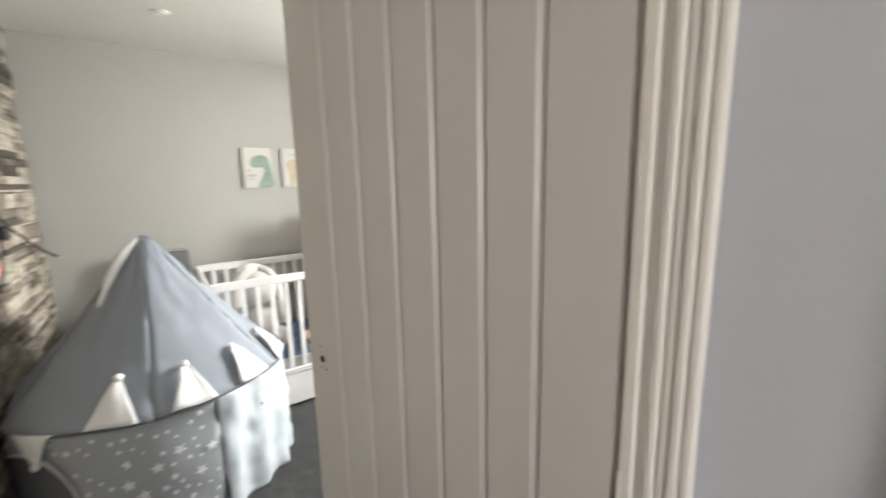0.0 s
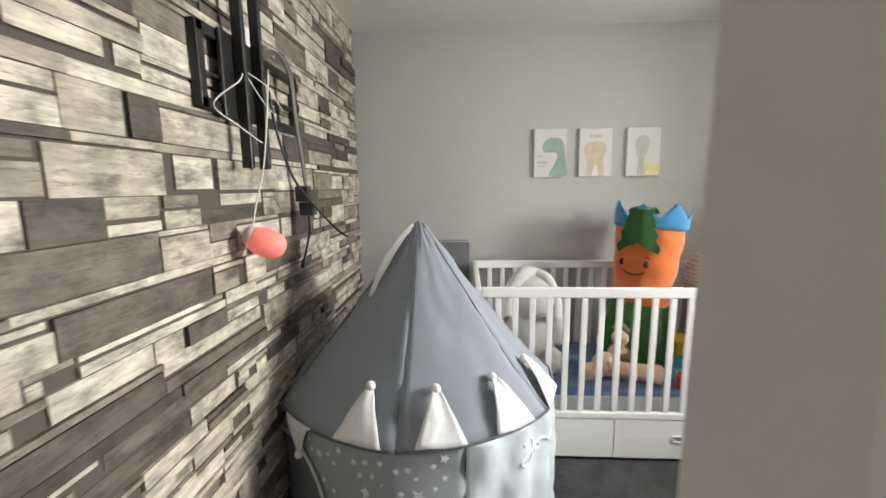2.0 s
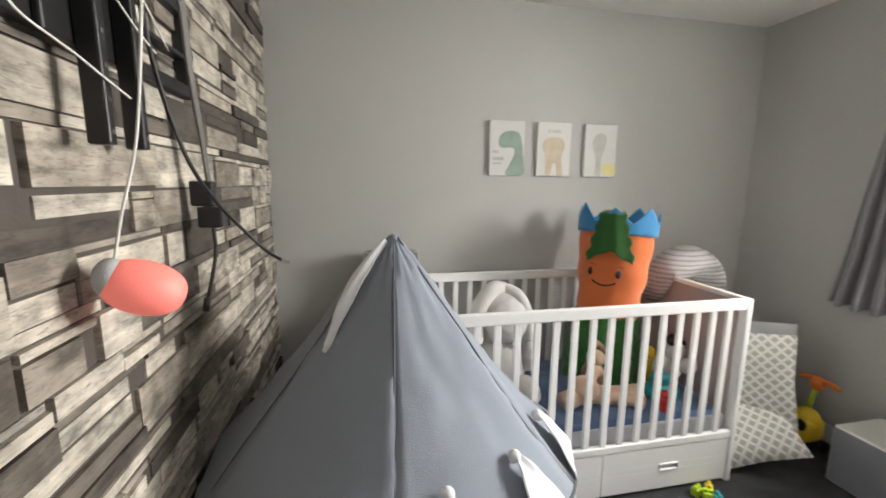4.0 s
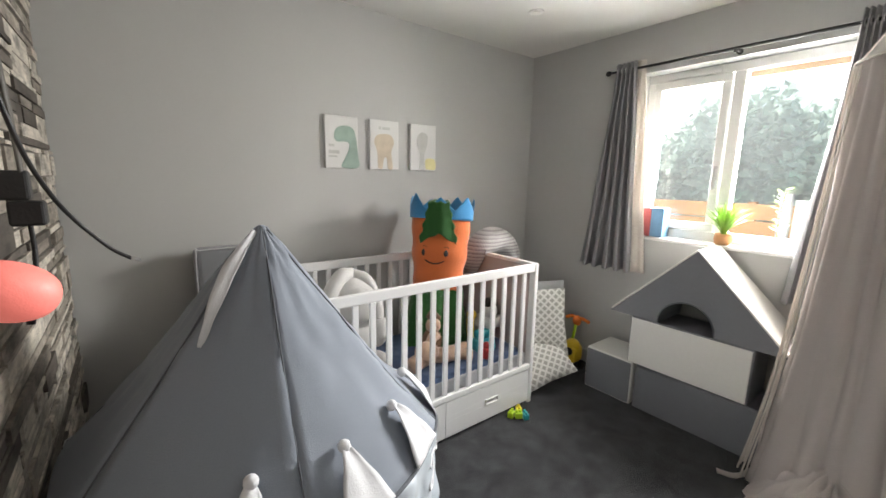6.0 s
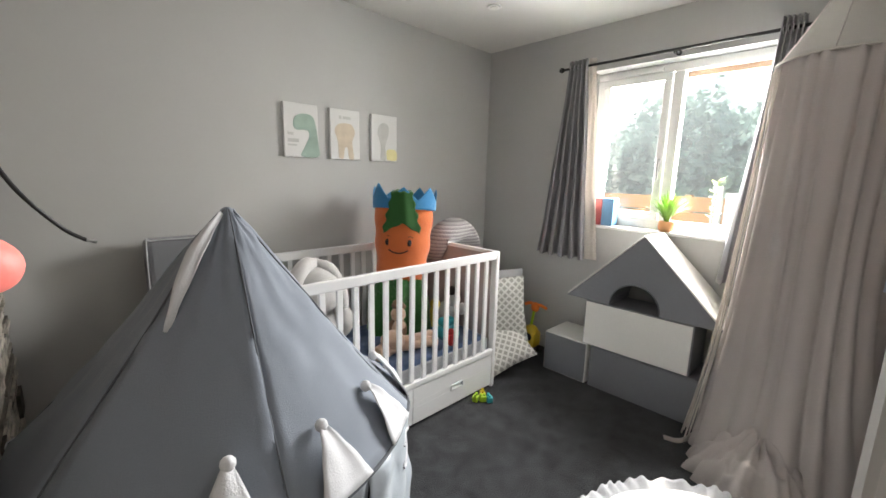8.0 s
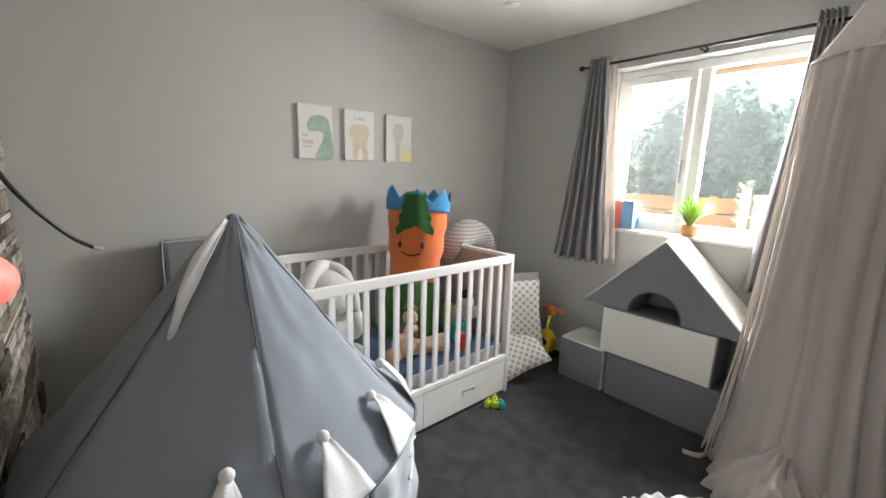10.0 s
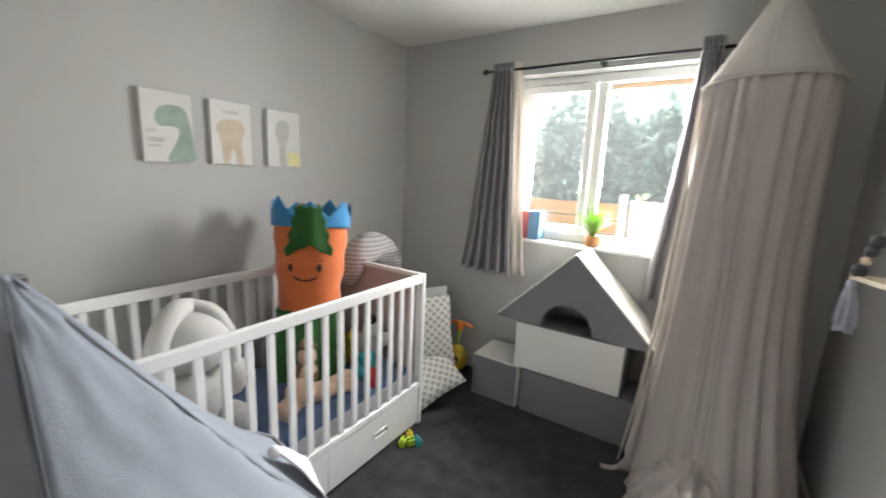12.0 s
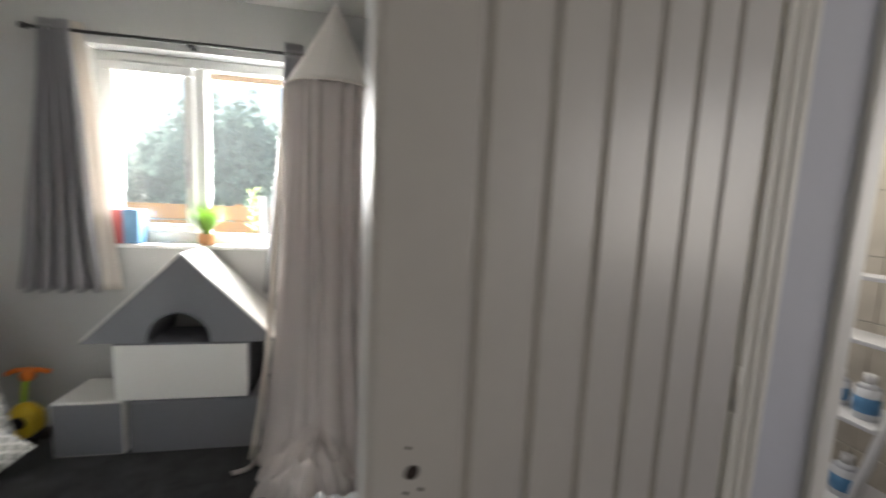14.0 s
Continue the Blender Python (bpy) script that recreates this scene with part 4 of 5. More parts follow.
# other soft toys and toys in the cot, each one mesh
bm = bmesh.new()
bunny = thing("bunny_soft_toy", "pale grey long-eared plush rabbit sitting on the mattress", "soft toy")
BX, BY = 0.70, 2.84
ball(bm, (BX, BY, 0.51), 0.155, sz=1.15, sy=0.9)
ball(bm, (BX + 0.01, BY - 0.03, 0.755), 0.140, sx=1.08, sz=0.95)
ball(bm, (BX - 0.10, BY - 0.15, 0.42), 0.065, sy=1.6)
ball(bm, (BX + 0.10, BY - 0.15, 0.42), 0.065, sy=1.6)
ball(bm, (BX + 0.145, BY - 0.07, 0.57), 0.055, sz=1.7)
part("body", bm, BUNNY, bunny, smooth=True)
bm = bmesh.new()
tube(bm, [(BX + 0.02, BY - 0.01, 0.885), (BX - 0.05, BY - 0.05, 0.895), (BX - 0.112, BY - 0.08, 0.835), (BX - 0.142, BY - 0.10, 0.755), (BX - 0.150, BY - 0.115, 0.665)], 0.040, 10)
part("ear", bm, BUNNY, bunny, "long drooping plush ear", smooth=True)
bm = bmesh.new()
tube(bm, [(BX + 0.01, BY - 0.01, 0.89), (BX + 0.07, BY - 0.07, 0.868), (BX + 0.108, BY - 0.095, 0.79), (BX + 0.120, BY - 0.110, 0.72), (BX + 0.120, BY - 0.115, 0.66)], 0.034, 10)
part("ear", bm, BUNNY, bunny, "long drooping plush ear", smooth=True)
bm = bmesh.new()
tube(bm, [(0.95, 2.60, 0.39), (1.08, 2.62, 0.41), (1.20, 2.60, 0.40), (1.36, 2.62, 0.385)], 0.045, 12)
ball(bm, (1.07, 2.62, 0.44), 0.07, sz=0.8)
tube(bm, [(1.08, 2.62, 0.44), (1.14, 2.66, 0.50), (1.20, 2.70, 0.46)], 0.03, 10)
tube(bm, [(1.20, 2.60, 0.40), (1.28, 2.56, 0.395), (1.33, 2.53, 0.39)], 0.032, 10)
solid("peach_soft_toy", bm, PEACH, "peach plush toy lying flat on the mattress", "soft toy", smooth=True)
bm = bmesh.new()
ball(bm, (1.60, 2.72, 0.46), 0.075, sz=1.1, mi=0)
ball(bm, (1.61, 2.69, 0.56), 0.055, mi=0)
ball(bm, (1.59, 2.68, 0.62), 0.032, mi=1)
ball(bm, (1.64, 2.68, 0.60), 0.022, mi=1)
ball(bm, (1.64, 2.63, 0.50), 0.04, sx=1.3, mi=0)
solid("cow_soft_toy", bm, [BUNNY, DARK], "small cream and black plush toy in the cot corner", "soft toy", smooth=True)
bm = bmesh.new()
box(bm, 1.40, 1.56, 2.56, 2.66, 0.365, 0.43, 0.025, 3)
box(bm, 1.43, 1.53, 2.575, 2.645, 0.43, 0.485, 0.02, 3)
rod(bm, (1.44, 2.56, 0.375), (1.44, 2.66, 0.375), 0.024)
rod(bm, (1.53, 2.56, 0.375), (1.53, 2.66, 0.375), 0.024)
solid("toy_car", bm, TEAL, "chunky teal plastic toy car on the mattress", "toy car", smooth=False)
bm = boxes((1.385, 1.43, 2.47, 2.52, 0.358, 0.43, 0.012, 2))
ball(bm, (1.408, 2.495, 0.44), 0.022)
solid("toy_figure", bm, RED, "small red plastic toy peg on the mattress", "toy")
bm = boxes((1.50, 1.56, 2.74, 2.80, 0.362, 0.50, 0.015, 2))
ball(bm, (1.53, 2.77, 0.52), 0.036)
solid("toy_figure", bm, YELLOW, "yellow plastic toy standing on the mattress", "toy")
bm = bmesh.new()
ball(bm, (1.17, 2.70, 0.55), 0.045, mi=0)
ball(bm, (1.17, 2.71, 0.45), 0.06, sz=1.3, mi=1)
tube(bm, [(1.14, 2.70, 0.60), (1.17, 2.71, 0.62), (1.21, 2.70, 0.58)], 0.02, 8, 1)
solid("doll", bm, [PEACH, WALNUT], "small brown-haired rag doll beside the carrot plush", "doll", smooth=True)

# nursing pillow bent over the back corner
bm = bmesh.new()


def nurse(u, v):
    t = -0.55 + v * 4.2
    c = Vector((1.885 + 0.185 * math.cos(t), 2.97 + 0.02 * math.sin(t * 2), 0.815 + 0.150 * math.sin(t)))
    s = Vector((math.cos(t), 0, math.sin(t)))
    r = 0.092 * (math.sin(v * math.pi) ** 0.3 if 0 < v < 1 else 0.05)
    a = u * math.tau
    q = c + r * (math.cos(a) * s + 1.3 * math.sin(a) * Vector((0, 1, 0)))
    if q.z < CTOP + 0.02:
        q.x = min(q.x, CX1 - 0.045) if c.x < CX1 + 0.02 else max(q.x, CX1 + 0.008)
    return q


grid_surface(bm, nurse, 26, 40, True)
solid("nursing_pillow", bm, KNIT, "grey knitted-print curved nursing pillow in the cot corner", "pillow", smooth=True)


def cushion(name, label, m, w, h, d, material, parts=True):
    c = thing(name, label, "cushion", at=m)
    for sgn, nm in ((1, "front_cover"), (-1, "back_cover")):
        bm = bmesh.new()

        def fn(u, v):
            x, y = (u - 0.5) * 2, (v - 0.5) * 2
            puff = max(0.0, (1 - x ** 4) * (1 - y ** 4)) ** 0.6
            pinch = 1 - 0.06 * (1 - abs(y)) * abs(x) - 0.0
            pin2 = 1 - 0.06 * (1 - abs(x)) * abs(y)
            return Vector((x * w / 2 * pinch, y * h / 2 * pin2, sgn * (d / 2 * puff + 0.004 * noise.noise((x * 3, y * 3, sgn))) + 0.001 * sgn))
        grid_surface(bm, fn, 20, 20)
        if sgn < 0:
            bmesh.ops.reverse_faces(bm, faces=bm.faces)
        part(nm, bm, material, c, smooth=True)
    return c


cushion("trellis_cushion", "square trellis-patterned cushion standing on the carpet", Matrix.Translation((2.00, 2.67, 0.40)) @ Matrix.Rotation(radians(-50), 4, "Z") @ Matrix.Rotation(radians(78), 4, "X") @ Matrix.Rotation(radians(6), 4, "Z"), 0.50, 0.48, 0.13, TRELLIS)
cushion("trellis_cushion", "square trellis-patterned cushion slumped on the carpet", Matrix.Translation((1.95, 2.56, 0.195)) @ Matrix.Rotation(radians(-50), 4, "Z") @ Matrix.Rotation(radians(44), 4, "X") @ Matrix.Rotation(radians(32), 4, "Z"), 0.40, 0.40, 0.10, TRELLIS)
cushion("cream_cushion", "plain cream cushion behind the trellis one", Matrix.Translation((2.13, 2.76, 0.34)) @ Matrix.Rotation(radians(-40), 4, "Z") @ Matrix.Rotation(radians(80), 4, "X"), 0.46, 0.66, 0.14, PALEFAB)

# upholstered chair behind the tent
ch = thing("nursery_chair", "grey upholstered chair with pale piping against the wall", "chair")
part("backrest", boxes((0.05, 0.345, 3.10, 3.20, 0.25, 1.04, 0.028, 3)), GREYFAB, ch)
bm = bmesh.new()
tube(bm, [(0.055, 3.10, 0.30), (0.053, 3.10, 0.7), (0.056, 3.10, 1.02), (0.075, 3.10, 1.036), (0.2, 3.10, 1.038), (0.32, 3.10, 1.036), (0.338, 3.10, 1.02), (0.341, 3.10, 0.7), (0.341, 3.10, 0.3)], 0.0035, 6)
part("piping", bm, PALEFAB, ch, "pale piping round the backrest")
part("seat", boxes((0.05, 0.345, 2.82, 3.12, 0.25, 0.40, 0.03, 3)), GREYFAB, ch)
for x in (0.08, 0.315):
    for y in (2.85, 3.16):
        part("leg", boxes((x - 0.018, x + 0.018, y - 0.018, y + 0.018, 0.0, 0.26, 0.004)), WALNUT, ch)

# ---- soft-play blocks ----
SX0, SX1 = 2.225, 2.525


def foam(name, x0, x1, y0, y1, z0, z1, front, other, label):
    """A padded block: its cover is a body, with front, top and end panels and welt seams."""
    b = thing(name, label, "soft play block", "soft play set")
    part("cover", boxes((x0 + 0.002, x1, y0, y1, z0, z1, 0.010, 2)), other, b)
    part("front_panel", boxes((x0 - 0.0025, x0 + 0.004, y0 + 0.008, y1 - 0.008, z0 + 0.008, z1 - 0.008, 0.002, 1)), front, b)
    return b


foam("soft_play_block", SX0, SX1, 1.345, 2.012, 0.0, 0.282, FOAM, FOAM, "long slate-grey padded play block on the carpet")
bb = foam("soft_play_block", SX0, SX1, 2.030, 2.350, 0.0, 0.285, FOAM, FOAMW, "short padded play block with grey front and white top")
foam("soft_play_block", SX0 - 0.005, SX1 - 0.02, 1.435, 2.068, 0.284, 0.585, FOAMW, FOAM, "white-faced padded play block on the grey one")
roof = thing("soft_play_roof", "padded grey and white roof block with an arched cutout", "soft play block", "soft play set")
out = [(1.305, 0.0), (1.62, 0.0)]
out += [(1.765 - 0.145 * math.cos(t), 0.005 + 0.148 * math.sin(t)) for t in [i * math.pi / 14 for i in range(15)]]
out += [(1.91, 0.0), (2.20, 0.0), (1.745, 0.448)]
bm = bmesh.new()
prism(bm, [(-y, z) for y, z in out], 0.30, Matrix.Translation((SX0 - 0.005, 0, 0.588)) @ Matrix.Rotation(radians(-90), 4, "Z"))
part("gable_body", bm, FOAM, roof)
for (ya, za), (yb, zb) in (((1.312, 0.602), (1.745, 1.040)), ((2.193, 0.602), (1.745, 1.040))):
    bm = bmesh.new()
    d = Vector((0, yb - ya, zb - za))
    n_ = Vector((0, -d.z, d.y)).normalized()
    if n_.z < 0:
        n_ = -n_
    box(bm, SX0 - 0.008, SX0 + 0.300, 0, d.length, -0.002, 0.007, 0.003, 2)
    ax = Matrix((Vector((1, 0, 0)), d.normalized(), Vector((1, 0, 0)).cross(d.normalized()))).transposed().to_4x4()
    sgn = 1 if (Vector((1, 0, 0)).cross(d.normalized())).z > 0 else -1
    bmesh.ops.transform(bm, matrix=Matrix.Translation((0, ya, za)) @ ax @ Matrix.Translation((0, 0, 0.0 if sgn > 0 else -0.005)), verts=bm.verts)
    part("roof_slope", bm, FOAMW, roof, "white vinyl roof slope")
bm = bmesh.new()
tube(bm, [(SX0 - 0.007, 1.765 - 0.145 * math.cos(t), 0.593 + 0.148 * math.sin(t)) for t in [i * math.pi / 12 for i in range(13)]], 0.004, 6, n=3)
part("arch_welt", bm, PIPING, roof, "dark welt round the arch")

# ---- toy push-along by the wall ----
tv = thing("push_toy", "yellow push-along toy with an orange handle by the wall", "toy")
bm = bmesh.new()
box(bm, 2.30, 2.44, 2.50, 2.63, 0.05, 0.19, 0.04, 3)
ball(bm, (2.37, 2.56, 0.17), 0.06)
part("body", bm, YELLOW, tv)
bm = bmesh.new()
ball(bm, (2.305, 2.545, 0.15), 0.032, sx=0.4)
part("nose", bm, DARK, tv, "dark round front")
bm = bmesh.new()
ball(bm, (2.33, 2.66, 0.10), 0.06, sx=1.1)
part("side_pod", bm, TEAL, tv, "teal side pod")
bm = bmesh.new()
rod(bm, (2.37, 2.57, 0.17), (2.43, 2.575, 0.38), 0.011)
part("stick", bm, LIME, tv)
bm = bmesh.new()
tube(bm, [(2.41, 2.66, 0.365), (2.43, 2.62, 0.38), (2.43, 2.575, 0.375), (2.43, 2.53, 0.38), (2.42, 2.47, 0.372)], 0.013, 10)
ball(bm, (2.43, 2.575, 0.355), 0.034, sz=1.2)
part("handle", bm, ORPLAST, tv, "orange cross handle")
for y in (2.505, 2.62):
    for x in (2.325, 2.42):
        bm = bmesh.new()
        rod(bm, (x, y - 0.012, 0.03), (x, y + 0.012, 0.03), 0.03, seg=18)
        part("wheel", bm, DARK, tv)

# small bricks on the carpet
for (x, y, c, rz, lab) in ((1.52, 2.375, LIME, 20, "lime green toy brick on the carpet"), (1.585, 2.375, YELLOW, 50, "yellow toy brick propped on others"), (1.575, 2.315, TEAL, 70, "pale teal toy brick on the carpet"), (1.55, 2.345, LIME, -30, "lime green toy brick on the carpet")):
    bm = bmesh.new()
    r = Matrix.Translation((x, y, 0)) @ Matrix.Rotation(radians(rz), 4, "Z")
    box(bm, -0.022, 0.022, -0.017, 0.017, 0.0, 0.036, 0.005, 2, m=r)
    for k in (-1, 1):
        vs = rod(bm, (k * 0.011, 0, 0.034), (k * 0.011, 0, 0.050), 0.008)
        bmesh.ops.transform(bm, matrix=r, verts=vs)
    solid("toy_brick", bm, c, lab, "toy brick", "toy bricks")

# ---- hanging canopy ----
KX, KY, KZ, KR = 2.29, 1.03, 1.885, 0.245
can = thing("hanging_canopy", "taupe muslin bed canopy hung from the ceiling to the floor", "bed canopy", at=Matrix.Translation((KX, KY, 0)))
bm = bmesh.new()
grid_surface(bm, lambda u, v: Vector(((0.012 + (KR - 0.012) * v) * (1 - 0.02 * abs(math.sin(u * math.tau * 4))) * math.cos(u * math.tau), (0.012 + (KR - 0.012) * v) * (1 - 0.02 * abs(math.sin(u * math.tau * 4))) * math.sin(u * math.tau), 2.30 - (2.30 - KZ) * v - 0.012 * math.sin(v * math.pi))), 64, 14, True)
thicken(part("cone_top", bm, CANTOP, can, "smooth stitched cone of the canopy"), 0.002, 0)
for k in range(7):
    a = k * math.tau / 7 + 0.3
    bm = bmesh.new()
    tube(bm, [((0.014 + (KR - 0.012) * q) * math.cos(a), (0.014 + (KR - 0.012) * q) * math.sin(a), 2.30 - (2.30 - KZ) * q - 0.012 * math.sin(q * math.pi)) for q in (0.0, 0.25, 0.5, 0.75, 1.0)], 0.0028, 6)
    part("cone_seam", bm, CANOPY, can, "stitched seam of the cone")
bm = bmesh.new()
tube(bm, [(KR * math.cos(i * math.tau / 32), KR * math.sin(i * math.tau / 32), KZ) for i in range(33)], 0.006, 8, n=2)
part("hoop", bm, LINING, can, "pale trimmed hoop")
bm = bmesh.new()
rod(bm, (0, 0, 2.29), (0, 0, CZ - 0.03), 0.004)
ball(bm, (0, 0, 2.30), 0.016)
rod(bm, (0, 0, CZ - 0.030), (0, 0, CZ), 0.008, 0.028)
part("hanging_hook", bm, CORD, can, "white cord and ceiling hook")


def drape(u, v):
    a = u * math.tau
    ca, sa = math.cos(a), math.sin(a)
    way = noise.noise((ca * 1.6, sa * 1.6, v * 0.9))
    fold = abs(math.sin(a * 9 + 3.2 * way + 0.8 * math.sin(a * 2))) * (0.65 + 0.55 * noise.noise((ca * 2.6 + 5, sa * 2.6, v * 1.3)))
    fold2 = noise.noise((ca * 2.2, sa * 2.2, 4 + v * 1.1)) * 1.6 + 0.5 * math.sin(a * 23 + 5 * way) * (1 - v) ** 2
    flare = 0.015 * v + 0.12 * v ** 3.0
    r = KR - 0.002 + flare + (0.028 + 0.022 * v) * (fold - 0.6) + (0.006 + 0.018 * v) * fold2 + 0.006 * noise.noise((a * 3, v * 5, 2))
    cx = -0.105 * v ** 2.2
    x, y = cx + r * math.cos(a), r * math.sin(a) - 0.02 * v
    x = min(x, EX - KX - 0.012 - 0.02 * fold)
    y = max(y, SY - KY + 0.025 + 0.01 * fold)
    z = KZ - (KZ - 0.012) * v + 0.02 * max(0, v - 0.93) * 10 * noise.noise((a * 6, 2, 2))
    return Vector((x, y, max(z, 0.006)))


bm = bmesh.new()
grid_surface(bm, drape, 260, 50, True)
thicken(part("drape", bm, CANOPY, can, "long gathered muslin drape"), 0.002, 0)
bm = bmesh.new()
for k in range(5):
    a = radians(100 + 6 * k)
    tube(bm, [Vector((KR * 1.02 * math.cos(a), KR * 1.02 * math.sin(a), KZ - 0.02)), drape(a / math.tau, 0.35) + Vector((-0.03, 0.02 + 0.004 * k, 0)), drape(a / math.tau, 0.7) + Vector((-0.05, 0.03, 0)), drape(a / math.tau, 0.97) + Vector((-0.04, 0.04, 0.0))], 0.004, 6)
part("edge_trim", bm, LINING, can, "pale fringe along the opening edge")
# pooled cloth at the foot
bm = bmesh.new()


def pool(u, v):
    """Cloth heaped at the foot, drawn into radial puckers."""
    a = u * math.tau
    ca, sa = math.cos(a), math.sin(a)
    w = 0.12 + 0.88 * (1 - v) ** 0.75
    puck = 1 + (0.07 * math.sin(a * 11 + 2 * math.sin(a * 3)) + 0.05 * math.sin(a * 23 + 1)) * (1 - 0.5 * v)
    x, y = -0.375 + 0.215 * w * puck * ca, 0.03 + 0.255 * w * puck * sa
    z = 0.004 + 0.25 * v ** 0.75 * (1 + 0.10 * math.sin(a * 13)) + 0.035 * noise.noise((ca * 3 + v * 2, sa * 3, v * 5)) * min(1, 6 * v)
    return Vector((x, y, max(0.004, z)))


grid_surface(bm, pool, 160, 26, True)
part("pooled_cloth", bm, CANOPY, can, "gathered cloth pooled on the floor", smooth=True)
bm = bmesh.new()
grid_surface(bm, lambda u, v: bezier([(2.17, 1.33, 0.42), (2.15, 1.345, 0.22), (2.13, 1.345, 0.06), (2.08, 1.37, 0.012), (2.02, 1.40, 0.012), (1.985, 1.455, 0.02)], 8)[min(40, int(u * 40))] + Vector((0.004, 0.010, 0.022)) * (v - 0.5) - Vector((KX, KY, 0)), 40, 2)
thicken(part("tie_strap", bm, CANOPY, can, "loose tie strap trailing on the carpet"), 0.003, 0)

# ---- white round floor cushion ----
fc = thing("floor_cushion", "white cotton floor cushion with a ruffled edge", "floor cushion", at=Matrix.Translation((1.28, 1.08, 0)) @ Matrix.Rotation(radians(-45), 4, "Z") @ Matrix.Diagonal((0.98, 0.80, 1, 1)))
bm = bmesh.new()


def puff(u, v):
    a = u * math.tau
    r = 0.44 * math.sin(v * math.pi / 2) ** 0.7
    return Vector((r * math.cos(a), r * math.sin(a), 0.035 + 0.062 * math.cos(v * math.pi / 2) ** 0.6 + 0.008 * noise.noise((r * math.cos(a) * 8, r * math.sin(a) * 8, 0))))


grid_surface(bm, puff, 64, 18, True)
grid_surface(bm, lambda u, v: Vector((0.44 * math.cos(u * math.tau) * (1 - 0.05 * v), 0.44 * math.sin(u * math.tau) * (1 - 0.05 * v), 0.035 - 0.034 * v)), 64, 5, True)
part("pad", bm, QUILT, fc, smooth=True)
bm = bmesh.new()
grid_surface(bm, lambda u, v: Vector(((0.435 + 0.06 * v) * math.cos(u * math.tau), (0.435 + 0.06 * v) * math.sin(u * math.tau), 0.046 + 0.024 * v + 0.010 * v * math.sin(u * math.tau * 47 + 2.5 * math.sin(u * 40)) + 0.008 * v * math.sin(u * math.tau * 19))), 260, 4, True)
thicken(part("ruffle", bm, FELT, fc, "gathered white ruffle"), 0.002, 0)

# ---- things on the sill ----
SZ = OZ0 + 0.022
bk = thing("picture_book_box", "small red and blue boxed book set on the sill", "book")
part("book", boxes((2.556, 2.645, 2.172, 2.225, SZ, SZ + 0.185, 0.003)), REDCARD, bk, "red book spine")
part("slip_case", boxes((2.558, 2.645, 2.095, 2.1715, SZ, SZ + 0.19, 0.003)), BLUECARD, bk, "blue patterned case")
part("cover_face", boxes((2.556, 2.644, 2.0915, 2.0948, SZ + 0.002, SZ + 0.185, 0.001)), BLUECARD, bk, "blue patterned cover")


def plant(name, x, y, z, potr, poth, n, length, spread, m_leaf, label, seed, pot_mat):
    p = thing(name, label, "plant", at=Matrix.Translation((x, y, z)))
    bm = bmesh.new()
    prof = [(0.6, 0), (0.86, 0.15), (1.0, 0.5), (0.92, 0.85), (0.86, 1.0), (0.78, 1.0), (0.76, 0.85)]
    grid_surface(bm, lambda u, v: Vector((potr * prof[round(v * 6)][0] * math.cos(u * math.tau), potr * prof[round(v * 6)][0] * math.sin(u * math.tau), poth * prof[round(v * 6)][1])), 24, 6, True)
    q = bmesh.ops.create_circle(bm, cap_ends=True, segments=24, radius=potr * 0.77)
    bmesh.ops.translate(bm, vec=(0, 0, poth * 0.86), verts=q["verts"])
    q = bmesh.ops.create_circle(bm, cap_ends=True, segments=24, radius=potr * 0.6)
    part("pot", bm, pot_mat, p, "round terracotta pot")
    rg = random.Random(seed)
    bm = bmesh.new()
    for _ in range(n):
        a, s, L = rg.uniform(0, math.tau), rg.uniform(0.15, 1.0) * spread, length * rg.uniform(0.6, 1.1)
        d = Vector((math.cos(a), math.sin(a), 0))
        side = Vector((-math.sin(a), math.cos(a), 0))
        w = 0.006 * rg.uniform(0.8, 1.4)
        prev = None
        for k in range(6):
            t = k / 5
            c = Vector((0, 0, poth * 0.85)) + d * (0.008 + s * t ** 1.6) + Vector((0, 0, L * (t - 0.35 * s / spread * t * t)))
            ww = w * (1 - t) ** 0.6 + 0.0004
            pr = (bm.verts.new(c - side * ww), bm.verts.new(c + side * ww))
            if prev:
                bm.faces.new((prev[0], prev[1], pr[1], pr[0]))
            prev = pr
    part("foliage", bm, m_leaf, p, "arching narrow leaves")
    return p


plant("potted_grass_plant", 2.575, 1.752, SZ, 0.047, 0.066, 130, 0.21, 0.15, LEAF, "bushy green grass plant in a terracotta pot", 8, TERRA)
bx = thing("white_box", "small white box on the window sill", "box")
part("carton", boxes((2.58, 2.64, 1.335, 1.395, SZ, SZ + 0.12, 0.004)), WHITE, bx)
pp = thing("leafy_stem_plant", "tall pale green leafy plant by the pane", "plant", at=Matrix.Translation((2.63, 1.515, SZ)))
bm = bmesh.new()
rod(bm, (0, 0, 0), (0, 0, 0.045), 0.02, 0.026, 18)
part("pot", bm, WHITE, pp, "small white pot")
bm = bmesh.new()
tube(bm, [(0, 0, 0.04), (0.004, 0.006, 0.14), (-0.004, 0.0, 0.26), (0, -0.01, 0.33)], 0.003, 6)
part("stem", bm, LEAFPALE, pp)
rg = random.Random(5)
bm = bmesh.new()
